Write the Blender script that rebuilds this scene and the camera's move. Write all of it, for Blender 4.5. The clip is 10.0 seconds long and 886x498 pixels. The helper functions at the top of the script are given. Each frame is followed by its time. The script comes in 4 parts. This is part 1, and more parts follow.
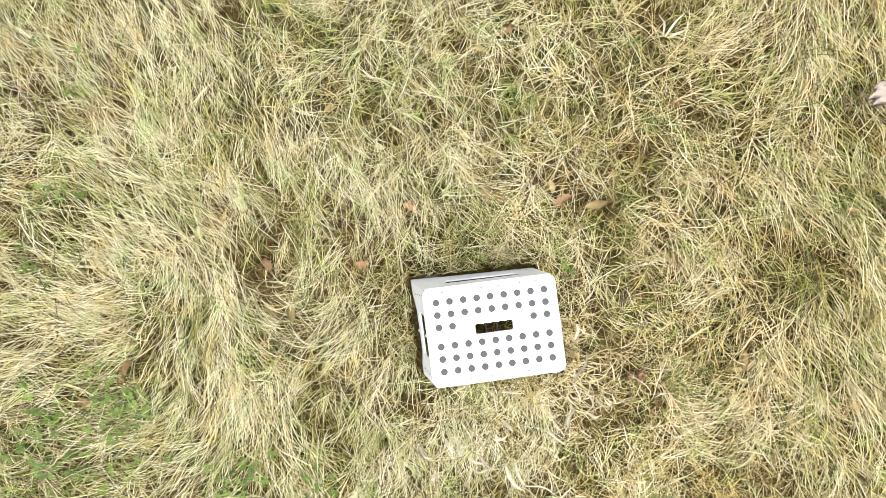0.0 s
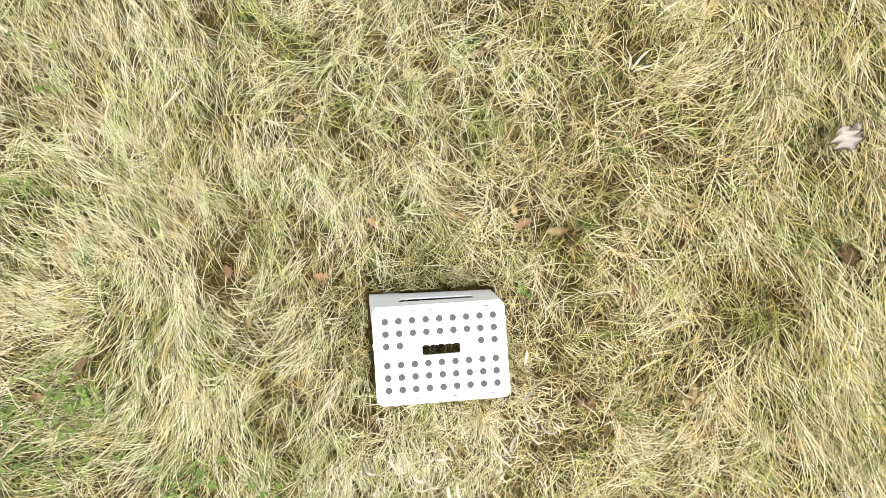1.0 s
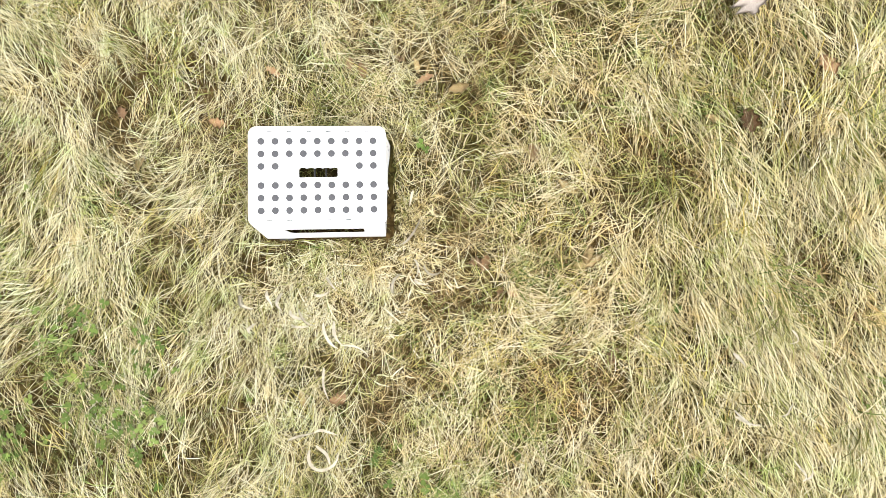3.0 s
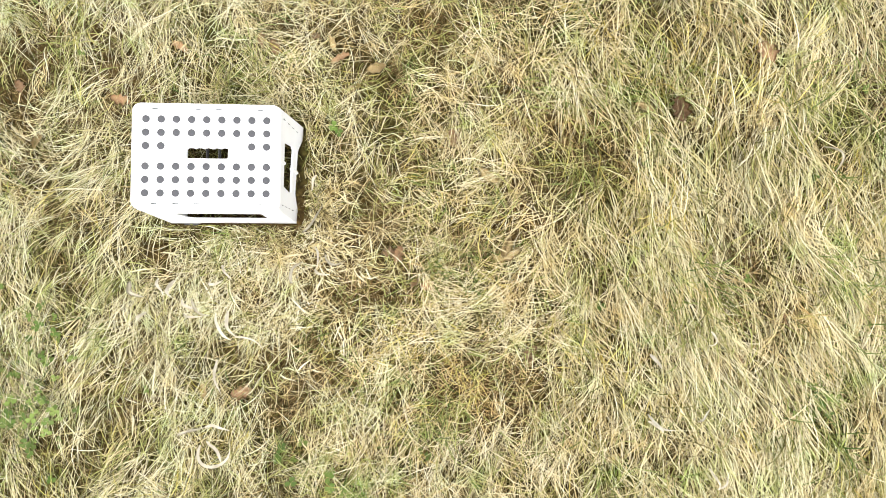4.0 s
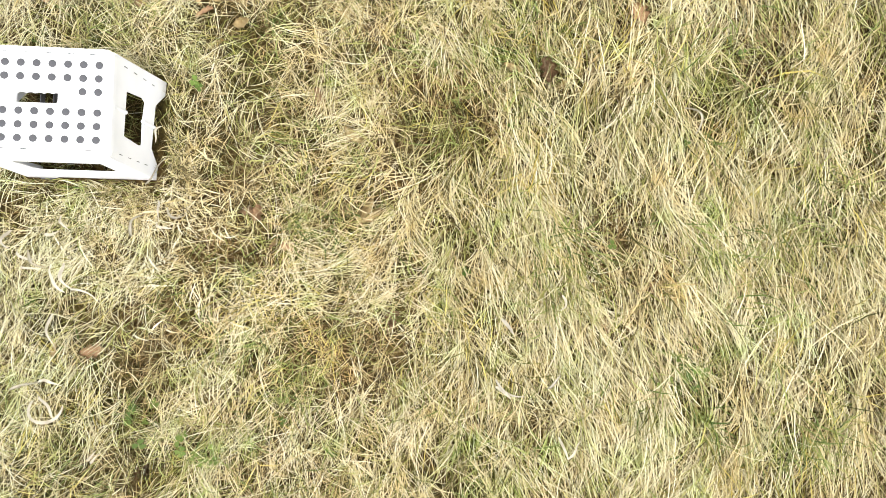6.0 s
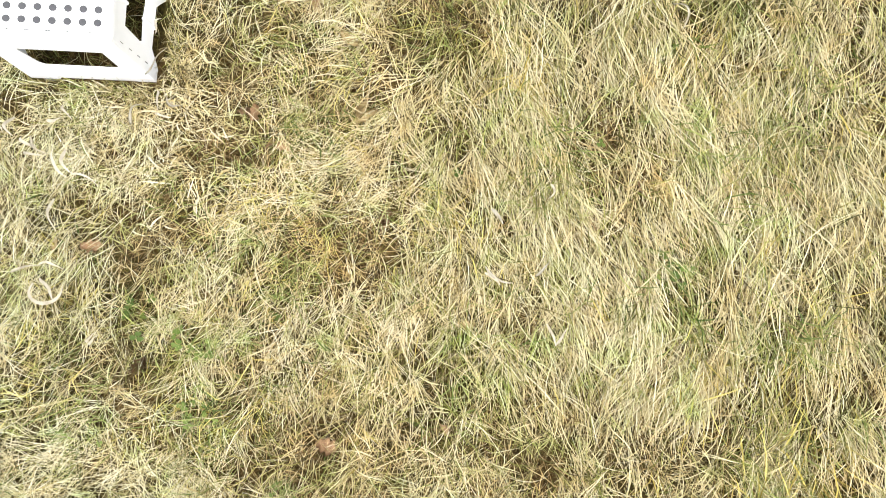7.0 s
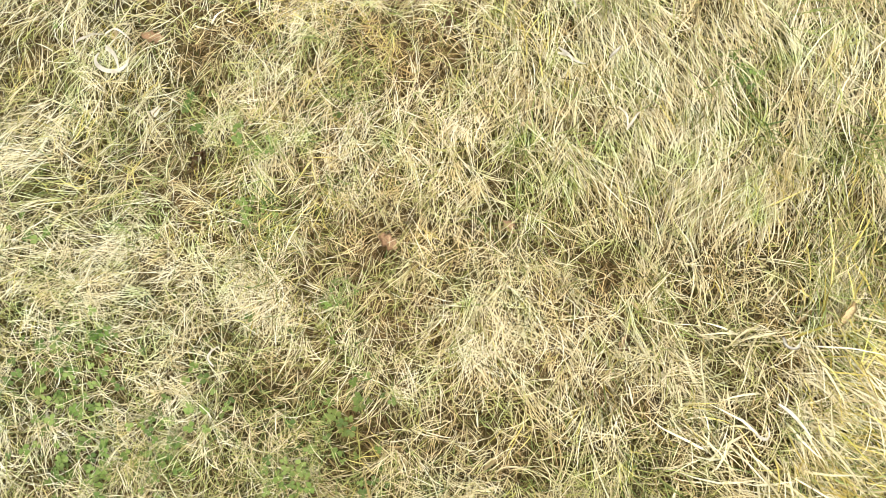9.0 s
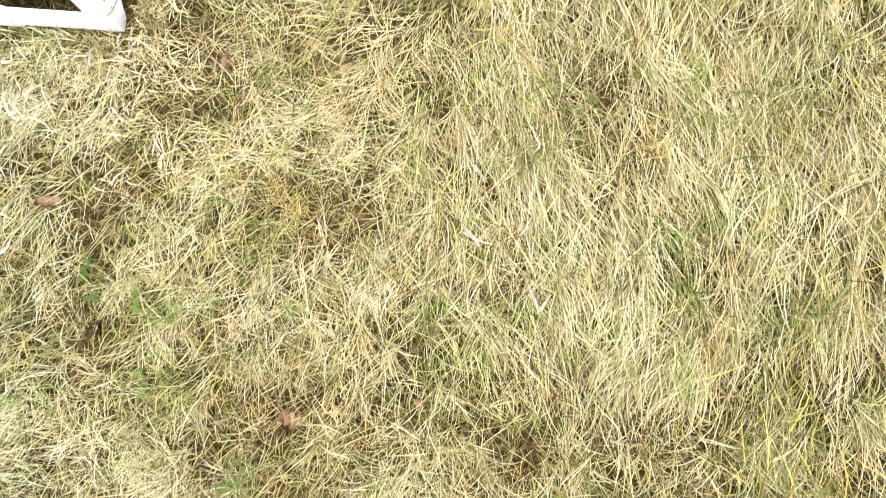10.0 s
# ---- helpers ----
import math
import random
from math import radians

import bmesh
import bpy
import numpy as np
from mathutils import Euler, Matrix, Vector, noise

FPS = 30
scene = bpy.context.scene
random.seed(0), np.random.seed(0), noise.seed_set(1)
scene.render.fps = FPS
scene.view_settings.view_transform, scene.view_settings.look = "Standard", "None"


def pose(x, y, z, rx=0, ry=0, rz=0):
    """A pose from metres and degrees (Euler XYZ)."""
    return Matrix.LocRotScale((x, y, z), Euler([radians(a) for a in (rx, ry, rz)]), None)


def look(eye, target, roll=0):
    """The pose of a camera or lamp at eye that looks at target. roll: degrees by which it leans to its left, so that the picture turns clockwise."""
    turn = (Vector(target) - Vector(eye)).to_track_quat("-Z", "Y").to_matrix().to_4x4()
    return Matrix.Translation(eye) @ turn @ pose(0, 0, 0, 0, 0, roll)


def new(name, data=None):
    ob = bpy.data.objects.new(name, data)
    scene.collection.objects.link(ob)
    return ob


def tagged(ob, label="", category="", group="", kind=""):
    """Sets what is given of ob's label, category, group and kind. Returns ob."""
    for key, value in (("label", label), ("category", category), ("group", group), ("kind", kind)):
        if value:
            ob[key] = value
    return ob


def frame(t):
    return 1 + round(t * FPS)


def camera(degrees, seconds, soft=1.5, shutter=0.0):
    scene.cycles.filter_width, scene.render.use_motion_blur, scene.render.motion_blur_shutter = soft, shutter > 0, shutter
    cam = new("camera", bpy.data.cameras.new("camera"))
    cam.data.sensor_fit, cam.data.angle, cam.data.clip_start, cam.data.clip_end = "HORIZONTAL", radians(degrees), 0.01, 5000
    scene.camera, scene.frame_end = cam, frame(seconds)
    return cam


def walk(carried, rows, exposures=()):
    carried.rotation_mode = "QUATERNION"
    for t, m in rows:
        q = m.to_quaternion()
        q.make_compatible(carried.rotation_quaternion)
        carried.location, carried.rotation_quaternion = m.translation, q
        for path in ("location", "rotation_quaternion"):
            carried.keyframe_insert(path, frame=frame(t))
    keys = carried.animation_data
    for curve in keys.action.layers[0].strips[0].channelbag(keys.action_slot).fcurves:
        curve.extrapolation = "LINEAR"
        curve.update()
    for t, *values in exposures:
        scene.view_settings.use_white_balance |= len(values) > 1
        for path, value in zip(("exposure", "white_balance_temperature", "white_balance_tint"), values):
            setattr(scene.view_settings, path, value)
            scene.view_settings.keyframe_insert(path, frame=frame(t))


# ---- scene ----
cam = camera(81.7, 10.0, soft=0.7, shutter=0.12)
# seconds, place of the eye, and its turn: tilt about x, lean about y, heading about z (all near zero: it looks straight down)
PATH = [
    (0, -0.094, 0.156, 1.331, 1.70, -0.05, -7.11),
    (0.5, -0.031, 0.191, 1.333, 1.71, -0.18, -5.80),
    (1, 0.012, 0.192, 1.343, 1.73, -0.21, -3.75),
    (1.5, 0.022, 0.137, 1.340, 1.74, -0.33, -2.99),
    (2, 0.081, -0.006, 1.344, 2.16, -0.30, -2.25),
    (2.5, 0.189, -0.167, 1.332, 2.40, -0.17, -1.57),
    (2.7, 0.213, -0.206, 1.323, 2.85, -0.48, -1.53),
    (3.8, 0.409, -0.224, 1.259, 2.11, -0.83, -0.14),
    (4, 0.465, -0.217, 1.247, 1.73, -0.63, 0.02),
    (4.5, 0.624, -0.221, 1.235, 1.99, -0.35, 0.52),
    (5, 0.722, -0.243, 1.225, 2.01, -0.21, 0.87),
    (5.2, 0.747, -0.256, 1.225, 2.04, -0.19, 1.02),
    (6.3, 0.802, -0.353, 1.212, 2.02, -0.49, 1.36),
    (6.5, 0.800, -0.398, 1.215, 2.14, -0.50, 1.45),
    (7, 0.828, -0.553, 1.230, 2.37, -0.21, 1.72),
    (7.5, 0.764, -0.720, 1.228, 2.08, -0.37, 2.04),
    (8, 0.705, -0.876, 1.220, 2.33, -0.38, 2.34),
    (8.5, 0.674, -0.983, 1.216, 2.35, -0.52, 2.63),
    (9, 0.694, -1.028, 1.195, 2.38, -0.46, 2.91),
    (9.5, 0.769, -0.909, 1.163, 2.54, -0.09, 3.09),
    (10, 0.896, -0.655, 1.143, 3.64, 0.48, 2.88),
]
EXPOSURE = [(0, 1.49), (5, 1.46), (8, 1.51), (9.5, 1.57), (10, 1.60)]  # the camera brightens a little towards the end
walk(cam, [(t, pose(x, y, z, rx, ry, rz)) for t, x, y, z, rx, ry, rz in PATH], EXPOSURE)

# ---- light: a bright, thinly overcast sky ----
world = bpy.data.worlds.new("sky")
scene.world = world
world.use_nodes = True
wn = world.node_tree.nodes
sky = wn.new("ShaderNodeTexSky")
sky.sky_type = "NISHITA"
sky.sun_disc = False
sky.sun_elevation, sky.sun_rotation = radians(70), radians(148)
sky.air_density, sky.dust_density, sky.ozone_density = 1.0, 4.0, 1.0
wn["Background"].inputs["Strength"].default_value = 0.15
veil = wn.new("ShaderNodeHueSaturation")  # thin cloud takes most of the blue out of the sky
veil.inputs["Saturation"].default_value = 0.35
world.node_tree.links.new(sky.outputs["Color"], veil.inputs["Color"])
world.node_tree.links.new(veil.outputs["Color"], wn["Background"].inputs["Color"])
sun = new("sun", bpy.data.lights.new("sun", "SUN"))
sun.data.energy, sun.data.angle, sun.data.color = 0.9, radians(80), (1.0, 0.97, 0.91)
sun.matrix_world = look((0.18 * 6, -0.29 * 6, 0.94 * 6), (0, 0, 0))


# ---- materials ----
def material(name):
    m = bpy.data.materials.new(name)
    m.use_nodes = True
    nt = m.node_tree
    return m, nt, nt.nodes, nt.nodes["Principled BSDF"]


def link(nt, a, b):
    nt.links.new(a, b)


def ramp(nt, source, stops):
    r = nt.nodes.new("ShaderNodeValToRGB")
    while len(r.color_ramp.elements) < len(stops):
        r.color_ramp.elements.new(0.5)
    for e, (p, c) in zip(r.color_ramp.elements, stops):
        e.position, e.color = p, (*c, 1)
    nt.links.new(source, r.inputs["Fac"])
    return r


def blade_material(name, stops, tip, thin=0.3, gloss=0.2):
    """Grass: every blade takes its own tone, with bleached stretches along it and light that passes through."""
    m, nt, n, bsdf = material(name)
    own = n.new("ShaderNodeAttribute")
    own.attribute_name = "tone"
    col = ramp(nt, own.outputs["Fac"], stops)
    tex = n.new("ShaderNodeTexNoise")
    tex.inputs["Scale"].default_value, tex.inputs["Detail"].default_value = 26.0, 3.0
    co = n.new("ShaderNodeTexCoord")
    link(nt, co.outputs["Object"], tex.inputs["Vector"])
    mix = n.new("ShaderNodeMix")
    mix.data_type = "RGBA"
    pale = ramp(nt, tex.outputs["Fac"], [(0.48, (0, 0, 0)), (0.72, (0.45, 0.45, 0.45))])
    link(nt, pale.outputs["Color"], mix.inputs["Factor"])
    link(nt, col.outputs["Color"], mix.inputs["A"])
    mix.inputs["B"].default_value = (*tip, 1)
    patch = n.new("ShaderNodeTexNoise")
    patch.inputs["Scale"].default_value, patch.inputs["Detail"].default_value = 13.0, 5.0
    link(nt, co.outputs["Object"], patch.inputs["Vector"])
    tint = ramp(nt, patch.outputs["Fac"], [(0.27, (0.80, 0.96, 0.68)), (0.40, (0.97, 1.0, 0.92)), (0.52, (1.0, 0.98, 0.97)), (0.62, (1.01, 0.96, 0.87)), (0.74, (1.0, 0.88, 0.68))])
    dye = n.new("ShaderNodeMix")
    dye.data_type, dye.blend_type = "RGBA", "MULTIPLY"
    dye.inputs["Factor"].default_value = 1.0
    link(nt, mix.outputs["Result"], dye.inputs["A"])
    link(nt, tint.outputs["Color"], dye.inputs["B"])
    sward = n.new("ShaderNodeSeparateXYZ")  # grass tint along x: greener to the west, yellower and slightly darker to the east
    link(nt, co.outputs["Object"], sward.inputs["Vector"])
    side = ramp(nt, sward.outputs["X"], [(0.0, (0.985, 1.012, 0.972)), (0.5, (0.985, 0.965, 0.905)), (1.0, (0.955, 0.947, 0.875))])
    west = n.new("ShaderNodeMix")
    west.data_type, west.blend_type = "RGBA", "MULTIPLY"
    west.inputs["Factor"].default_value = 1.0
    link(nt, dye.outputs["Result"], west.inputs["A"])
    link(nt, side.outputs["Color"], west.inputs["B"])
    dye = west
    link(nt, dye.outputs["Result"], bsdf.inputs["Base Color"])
    bsdf.inputs["Roughness"].default_value = 0.6
    bsdf.inputs["Specular IOR Level"].default_value = gloss
    tr = n.new("ShaderNodeBsdfTranslucent")
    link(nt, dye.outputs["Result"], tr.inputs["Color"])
    ms = n.new("ShaderNodeMixShader")
    ms.inputs["Fac"].default_value = thin
    link(nt, bsdf.outputs["BSDF"], ms.inputs[1])
    link(nt, tr.outputs["BSDF"], ms.inputs[2])
    link(nt, ms.outputs["Shader"], n["Material Output"].inputs["Surface"])
    return m


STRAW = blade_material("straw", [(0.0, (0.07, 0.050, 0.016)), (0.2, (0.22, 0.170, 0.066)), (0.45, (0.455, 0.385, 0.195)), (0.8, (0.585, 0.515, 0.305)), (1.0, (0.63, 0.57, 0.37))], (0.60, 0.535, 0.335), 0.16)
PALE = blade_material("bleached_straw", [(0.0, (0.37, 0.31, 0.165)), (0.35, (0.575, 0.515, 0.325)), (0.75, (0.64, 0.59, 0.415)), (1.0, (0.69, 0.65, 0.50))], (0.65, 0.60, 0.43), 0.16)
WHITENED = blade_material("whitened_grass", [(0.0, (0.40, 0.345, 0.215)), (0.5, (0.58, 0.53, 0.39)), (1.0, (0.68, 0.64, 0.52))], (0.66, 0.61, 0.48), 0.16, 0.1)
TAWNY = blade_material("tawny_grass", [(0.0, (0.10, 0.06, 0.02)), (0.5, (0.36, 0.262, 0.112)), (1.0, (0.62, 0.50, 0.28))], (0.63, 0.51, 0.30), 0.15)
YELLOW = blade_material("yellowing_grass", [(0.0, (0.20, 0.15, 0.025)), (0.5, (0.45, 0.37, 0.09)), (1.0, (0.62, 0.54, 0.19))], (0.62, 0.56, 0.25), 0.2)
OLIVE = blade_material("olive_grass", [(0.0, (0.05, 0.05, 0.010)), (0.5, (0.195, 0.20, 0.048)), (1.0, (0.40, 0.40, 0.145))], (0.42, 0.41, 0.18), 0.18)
# dark copy of the olive grass: shade between the blades is in its colours
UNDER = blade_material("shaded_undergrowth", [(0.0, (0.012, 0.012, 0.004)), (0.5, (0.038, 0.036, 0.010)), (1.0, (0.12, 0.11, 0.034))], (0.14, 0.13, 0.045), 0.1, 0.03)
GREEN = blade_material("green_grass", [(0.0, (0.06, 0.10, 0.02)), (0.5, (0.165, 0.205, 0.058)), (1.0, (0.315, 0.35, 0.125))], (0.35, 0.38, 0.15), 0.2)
# rusty brown dead thatch, its colour darkened further for shade in the gaps
RUST = blade_material("shaded_rusty_thatch", [(0.0, (0.020, 0.013, 0.006)), (0.5, (0.066, 0.045, 0.020)), (1.0, (0.21, 0.150, 0.068))], (0.23, 0.17, 0.08), 0.08, 0.03)
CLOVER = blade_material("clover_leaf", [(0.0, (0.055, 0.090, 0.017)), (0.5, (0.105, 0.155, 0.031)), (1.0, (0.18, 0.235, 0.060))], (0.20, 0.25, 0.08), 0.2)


def leaf_material(name, a, b, c):
    m, nt, n, bsdf = material(name)
    tex = n.new("ShaderNodeTexNoise")
    tex.inputs["Scale"].default_value, tex.inputs["Detail"].default_value = 45.0, 5.0
    co = n.new("ShaderNodeTexCoord")
    link(nt, co.outputs["Object"], tex.inputs["Vector"])
    col = ramp(nt, tex.outputs["Fac"], [(0.3, a), (0.5, b), (0.72, c)])
    info = n.new("ShaderNodeObjectInfo")
    hsv = n.new("ShaderNodeHueSaturation")
    mr = n.new("ShaderNodeMapRange")
    mr.inputs["To Min"].default_value, mr.inputs["To Max"].default_value = 0.75, 1.08
    link(nt, info.outputs["Random"], mr.inputs["Value"])
    link(nt, mr.outputs["Result"], hsv.inputs["Value"])
    link(nt, col.outputs["Color"], hsv.inputs["Color"])
    link(nt, hsv.outputs["Color"], bsdf.inputs["Base Color"])
    bump = n.new("ShaderNodeBump")
    bump.inputs["Strength"].default_value, bump.inputs["Distance"].default_value = 0.5, 0.002
    link(nt, tex.outputs["Fac"], bump.inputs["Height"])
    link(nt, bump.outputs["Normal"], bsdf.inputs["Normal"])
    bsdf.inputs["Roughness"].default_value = 0.6
    return m


LEAF_BROWN = leaf_material("brown_leaf", (0.22, 0.115, 0.05), (0.39, 0.23, 0.11), (0.50, 0.34, 0.19))
LEAF_TAN = leaf_material("tan_leaf", (0.38, 0.25, 0.095), (0.54, 0.40, 0.18), (0.62, 0.50, 0.26))
BLEACHED = leaf_material("bleached_blade", (0.48, 0.43, 0.315), (0.62, 0.565, 0.445), (0.71, 0.665, 0.55))
LEAF_PALE = leaf_material("pale_leaf", (0.33, 0.27, 0.22), (0.43, 0.37, 0.31), (0.53, 0.47, 0.41))


def soil_material():
    m, nt, n, bsdf = material("soil_and_thatch")
    co = n.new("ShaderNodeTexCoord")
    fine = n.new("ShaderNodeTexNoise")
    fine.inputs["Scale"].default_value, fine.inputs["Detail"].default_value = 60.0, 8.0
    big = n.new("ShaderNodeTexNoise")
    big.inputs["Scale"].default_value, big.inputs["Detail"].default_value = 2.2, 4.0
    for t in (fine, big):
        link(nt, co.outputs["Object"], t.inputs["Vector"])
    col = ramp(nt, fine.outputs["Fac"], [(0.3, (0.018, 0.013, 0.006)), (0.5, (0.045, 0.032, 0.013)), (0.7, (0.10, 0.074, 0.030))])
    tint = ramp(nt, big.outputs["Fac"], [(0.4, (0.75, 0.85, 0.6)), (0.6, (1.15, 1.0, 0.85))])
    mul = n.new("ShaderNodeMix")
    mul.data_type, mul.blend_type = "RGBA", "MULTIPLY"
    mul.inputs["Factor"].default_value = 1.0
    link(nt, col.outputs["Color"], mul.inputs["A"])
    link(nt, tint.outputs["Color"], mul.inputs["B"])
    straw = ramp(nt, fine.outputs["Fac"], [(0.3, (0.045, 0.038, 0.016)), (0.5, (0.115, 0.099, 0.046)), (0.68, (0.20, 0.176, 0.090))])
    away = n.new("ShaderNodeMapping")  # a mat of fallen straw closes over the soil a few steps away
    away.vector_type = "TEXTURE"
    away.inputs["Location"].default_value, away.inputs["Scale"].default_value = (0.275, -0.285, 0.0), (1.725, 1.435, 1.0)
    link(nt, co.outputs["Object"], away.inputs["Vector"])
    size, split, far = n.new("ShaderNodeVectorMath"), n.new("ShaderNodeSeparateXYZ"), n.new("ShaderNodeMath")
    size.operation, far.operation = "ABSOLUTE", "MAXIMUM"
    link(nt, away.outputs["Vector"], size.inputs[0])
    link(nt, size.outputs["Vector"], split.inputs["Vector"])
    link(nt, split.outputs["X"], far.inputs[0])
    link(nt, split.outputs["Y"], far.inputs[1])
    reach = n.new("ShaderNodeMapRange")
    reach.inputs["From Min"].default_value, reach.inputs["From Max"].default_value = 0.97, 1.08
    link(nt, far.outputs["Value"], reach.inputs["Value"])
    cover = n.new("ShaderNodeMix")
    cover.data_type = "RGBA"
    link(nt, reach.outputs["Result"], cover.inputs["Factor"])
    link(nt, mul.outputs["Result"], cover.inputs["A"])
    link(nt, straw.outputs["Color"], cover.inputs["B"])
    link(nt, cover.outputs["Result"], bsdf.inputs["Base Color"])
    bump = n.new("ShaderNodeBump")
    bump.inputs["Strength"].default_value, bump.inputs["Distance"].default_value = 0.8, 0.02
    link(nt, fine.outputs["Fac"], bump.inputs["Height"])
    link(nt, bump.outputs["Normal"], bsdf.inputs["Normal"])
    bsdf.inputs["Roughness"].default_value = 0.95
    bsdf.inputs["Specular IOR Level"].default_value = 0.05
    return m


SOIL = soil_material()


def plastic_material(name, colour, rough, bump_scale, strength, dirt):
    m, nt, n, bsdf = material(name)
    co = n.new("ShaderNodeTexCoord")
    big = n.new("ShaderNodeTexNoise")
    big.inputs["Scale"].default_value, big.inputs["Detail"].default_value = 14.0, 6.0
    fine = n.new("ShaderNodeTexNoise")
    fine.inputs["Scale"].default_value, fine.inputs["Detail"].default_value = bump_scale, 2.0
    for t in (big, fine):
        link(nt, co.outputs["Object"], t.inputs["Vector"])
    col = ramp(nt, big.outputs["Fac"], [(0.35, dirt), (0.55, colour)])
    link(nt, col.outputs["Color"], bsdf.inputs["Base Color"])
    bump = n.new("ShaderNodeBump")
    bump.inputs["Strength"].default_value, bump.inputs["Distance"].default_value = strength, 0.0006
    link(nt, fine.outputs["Fac"], bump.inputs["Height"])
    link(nt, bump.outputs["Normal"], bsdf.inputs["Normal"])
    bsdf.inputs["Roughness"].default_value = rough
    return m


WHITE = plastic_material("white_plastic", (0.93, 0.93, 0.93), 0.42, 900.0, 0.25, (0.88, 0.88, 0.875))
_nt = WHITE.node_tree
_thin, _mix = _nt.nodes.new("ShaderNodeBsdfTranslucent"), _nt.nodes.new("ShaderNodeMixShader")  # thin walls let some light through
_thin.inputs["Color"].default_value, _mix.inputs["Fac"].default_value = (0.93, 0.93, 0.93, 1), 0.15
link(_nt, _nt.nodes["Principled BSDF"].outputs["BSDF"], _mix.inputs[1])
link(_nt, _thin.outputs["BSDF"], _mix.inputs[2])
link(_nt, _mix.outputs["Shader"], _nt.nodes["Material Output"].inputs["Surface"])
RUBBER = plastic_material("grey_rubber", (0.062, 0.062, 0.066), 0.8, 1200.0, 0.4, (0.05, 0.05, 0.052))
DARK = plastic_material("dark_gap", (0.03, 0.03, 0.032), 0.8, 600.0, 0.1, (0.02, 0.02, 0.02))


# ---- building helpers ----
def part(name, bm, mat, parent=None, label="", smooth=False):
    me = bpy.data.meshes.new(name)
    bmesh.ops.recalc_face_normals(bm, faces=bm.faces)
    bm.to_mesh(me)
    bm.free()
    me.materials.append(mat)
    if smooth:
        me.polygons.foreach_set("use_smooth", [True] * len(me.polygons))
    ob = new(name, me)
    ob.parent = parent
    return tagged(ob, label)


def lattice(x, y, size, seed):
    """Smooth random field in 0..1, with lumps of that size in metres."""
    r = np.random.RandomState(seed).rand(128, 128)
    u, v = np.asarray(x) / size + 64.0, np.asarray(y) / size + 64.0
    i, j = np.floor(u).astype(int), np.floor(v).astype(int)
    a, b = u - i, v - j
    a, b = a * a * (3 - 2 * a), b * b * (3 - 2 * b)
    i0, i1, j0, j1 = i % 128, (i + 1) % 128, j % 128, (j + 1) % 128
    return (r[i0, j0] * (1 - a) + r[i1, j0] * a) * (1 - b) + (r[i0, j1] * (1 - a) + r[i1, j1] * a) * b


def ground_height(x, y):
    """Soft hummocks, level under the stool."""
    d = np.hypot(np.asarray(x) / 0.3, np.asarray(y) / 0.25)
    level = np.clip((d - 0.7) / 1.3, 0, 1)
    return level * (0.05 * (lattice(x, y, 0.42, 3) - 0.5) + 0.035 * (lattice(x, y, 0.11, 4) - 0.5) + 0.3 * (lattice(x, y, 9.0, 5) - 0.5) * np.clip((d - 10) / 30, 0, 1))


# ---- ground ----
def build_ground():
    k = np.linspace(-1, 1, 191)
    line = np.sinh(k * 7.2) / np.sinh(7.2) * 400
    gx, gy = np.meshgrid(line + 0.35, line - 0.35, indexing="ij")
    gz = ground_height(gx, gy)
    n = len(line)
    idx = np.arange(n * n).reshape(n, n)
    quads = np.stack([idx[:-1, :-1], idx[1:, :-1], idx[1:, 1:], idx[:-1, 1:]], -1).reshape(-1, 4)
    me = mesh_from(np.stack([gx, gy, gz], -1).reshape(-1, 3), quads, "ground")
    me.materials.append(SOIL)
    me.polygons.foreach_set("use_smooth", np.ones(len(quads), bool))
    tagged(new("ground", me), "dry brown meadow soil covered with dead thatch", "ground", kind="structure")


def mesh_from(verts, quads, name):
    me = bpy.data.meshes.new(name)
    me.vertices.add(len(verts))
    me.vertices.foreach_set("co", np.ascontiguousarray(verts, np.float32).ravel())
    me.loops.add(quads.size)
    me.loops.foreach_set("vertex_index", np.ascontiguousarray(quads, np.int32).ravel())
    me.polygons.add(len(quads))
    me.polygons.foreach_set("loop_start", np.arange(0, quads.size, 4, dtype=np.int32))
    me.update(calc_edges=True)
    return me


build_ground()

# ---- folding step stool ----
TOP_Z, HALF_X, HALF_Y, PITCH, LEAN_DEG = 0.22, 0.146, 0.107, 0.0297, 2.9


def rounded(hx, hy, r, n=6):
    pts = []
    for cx, cy, a0 in ((hx - r, hy - r, 0), (-hx + r, hy - r, 90), (-hx + r, -hy + r, 180), (hx - r, -hy + r, 270)):
        for k in range(n + 1):
            a = radians(a0 + 90 * k / n)
            pts.append((cx + r * math.cos(a), cy + r * math.sin(a)))
    return pts


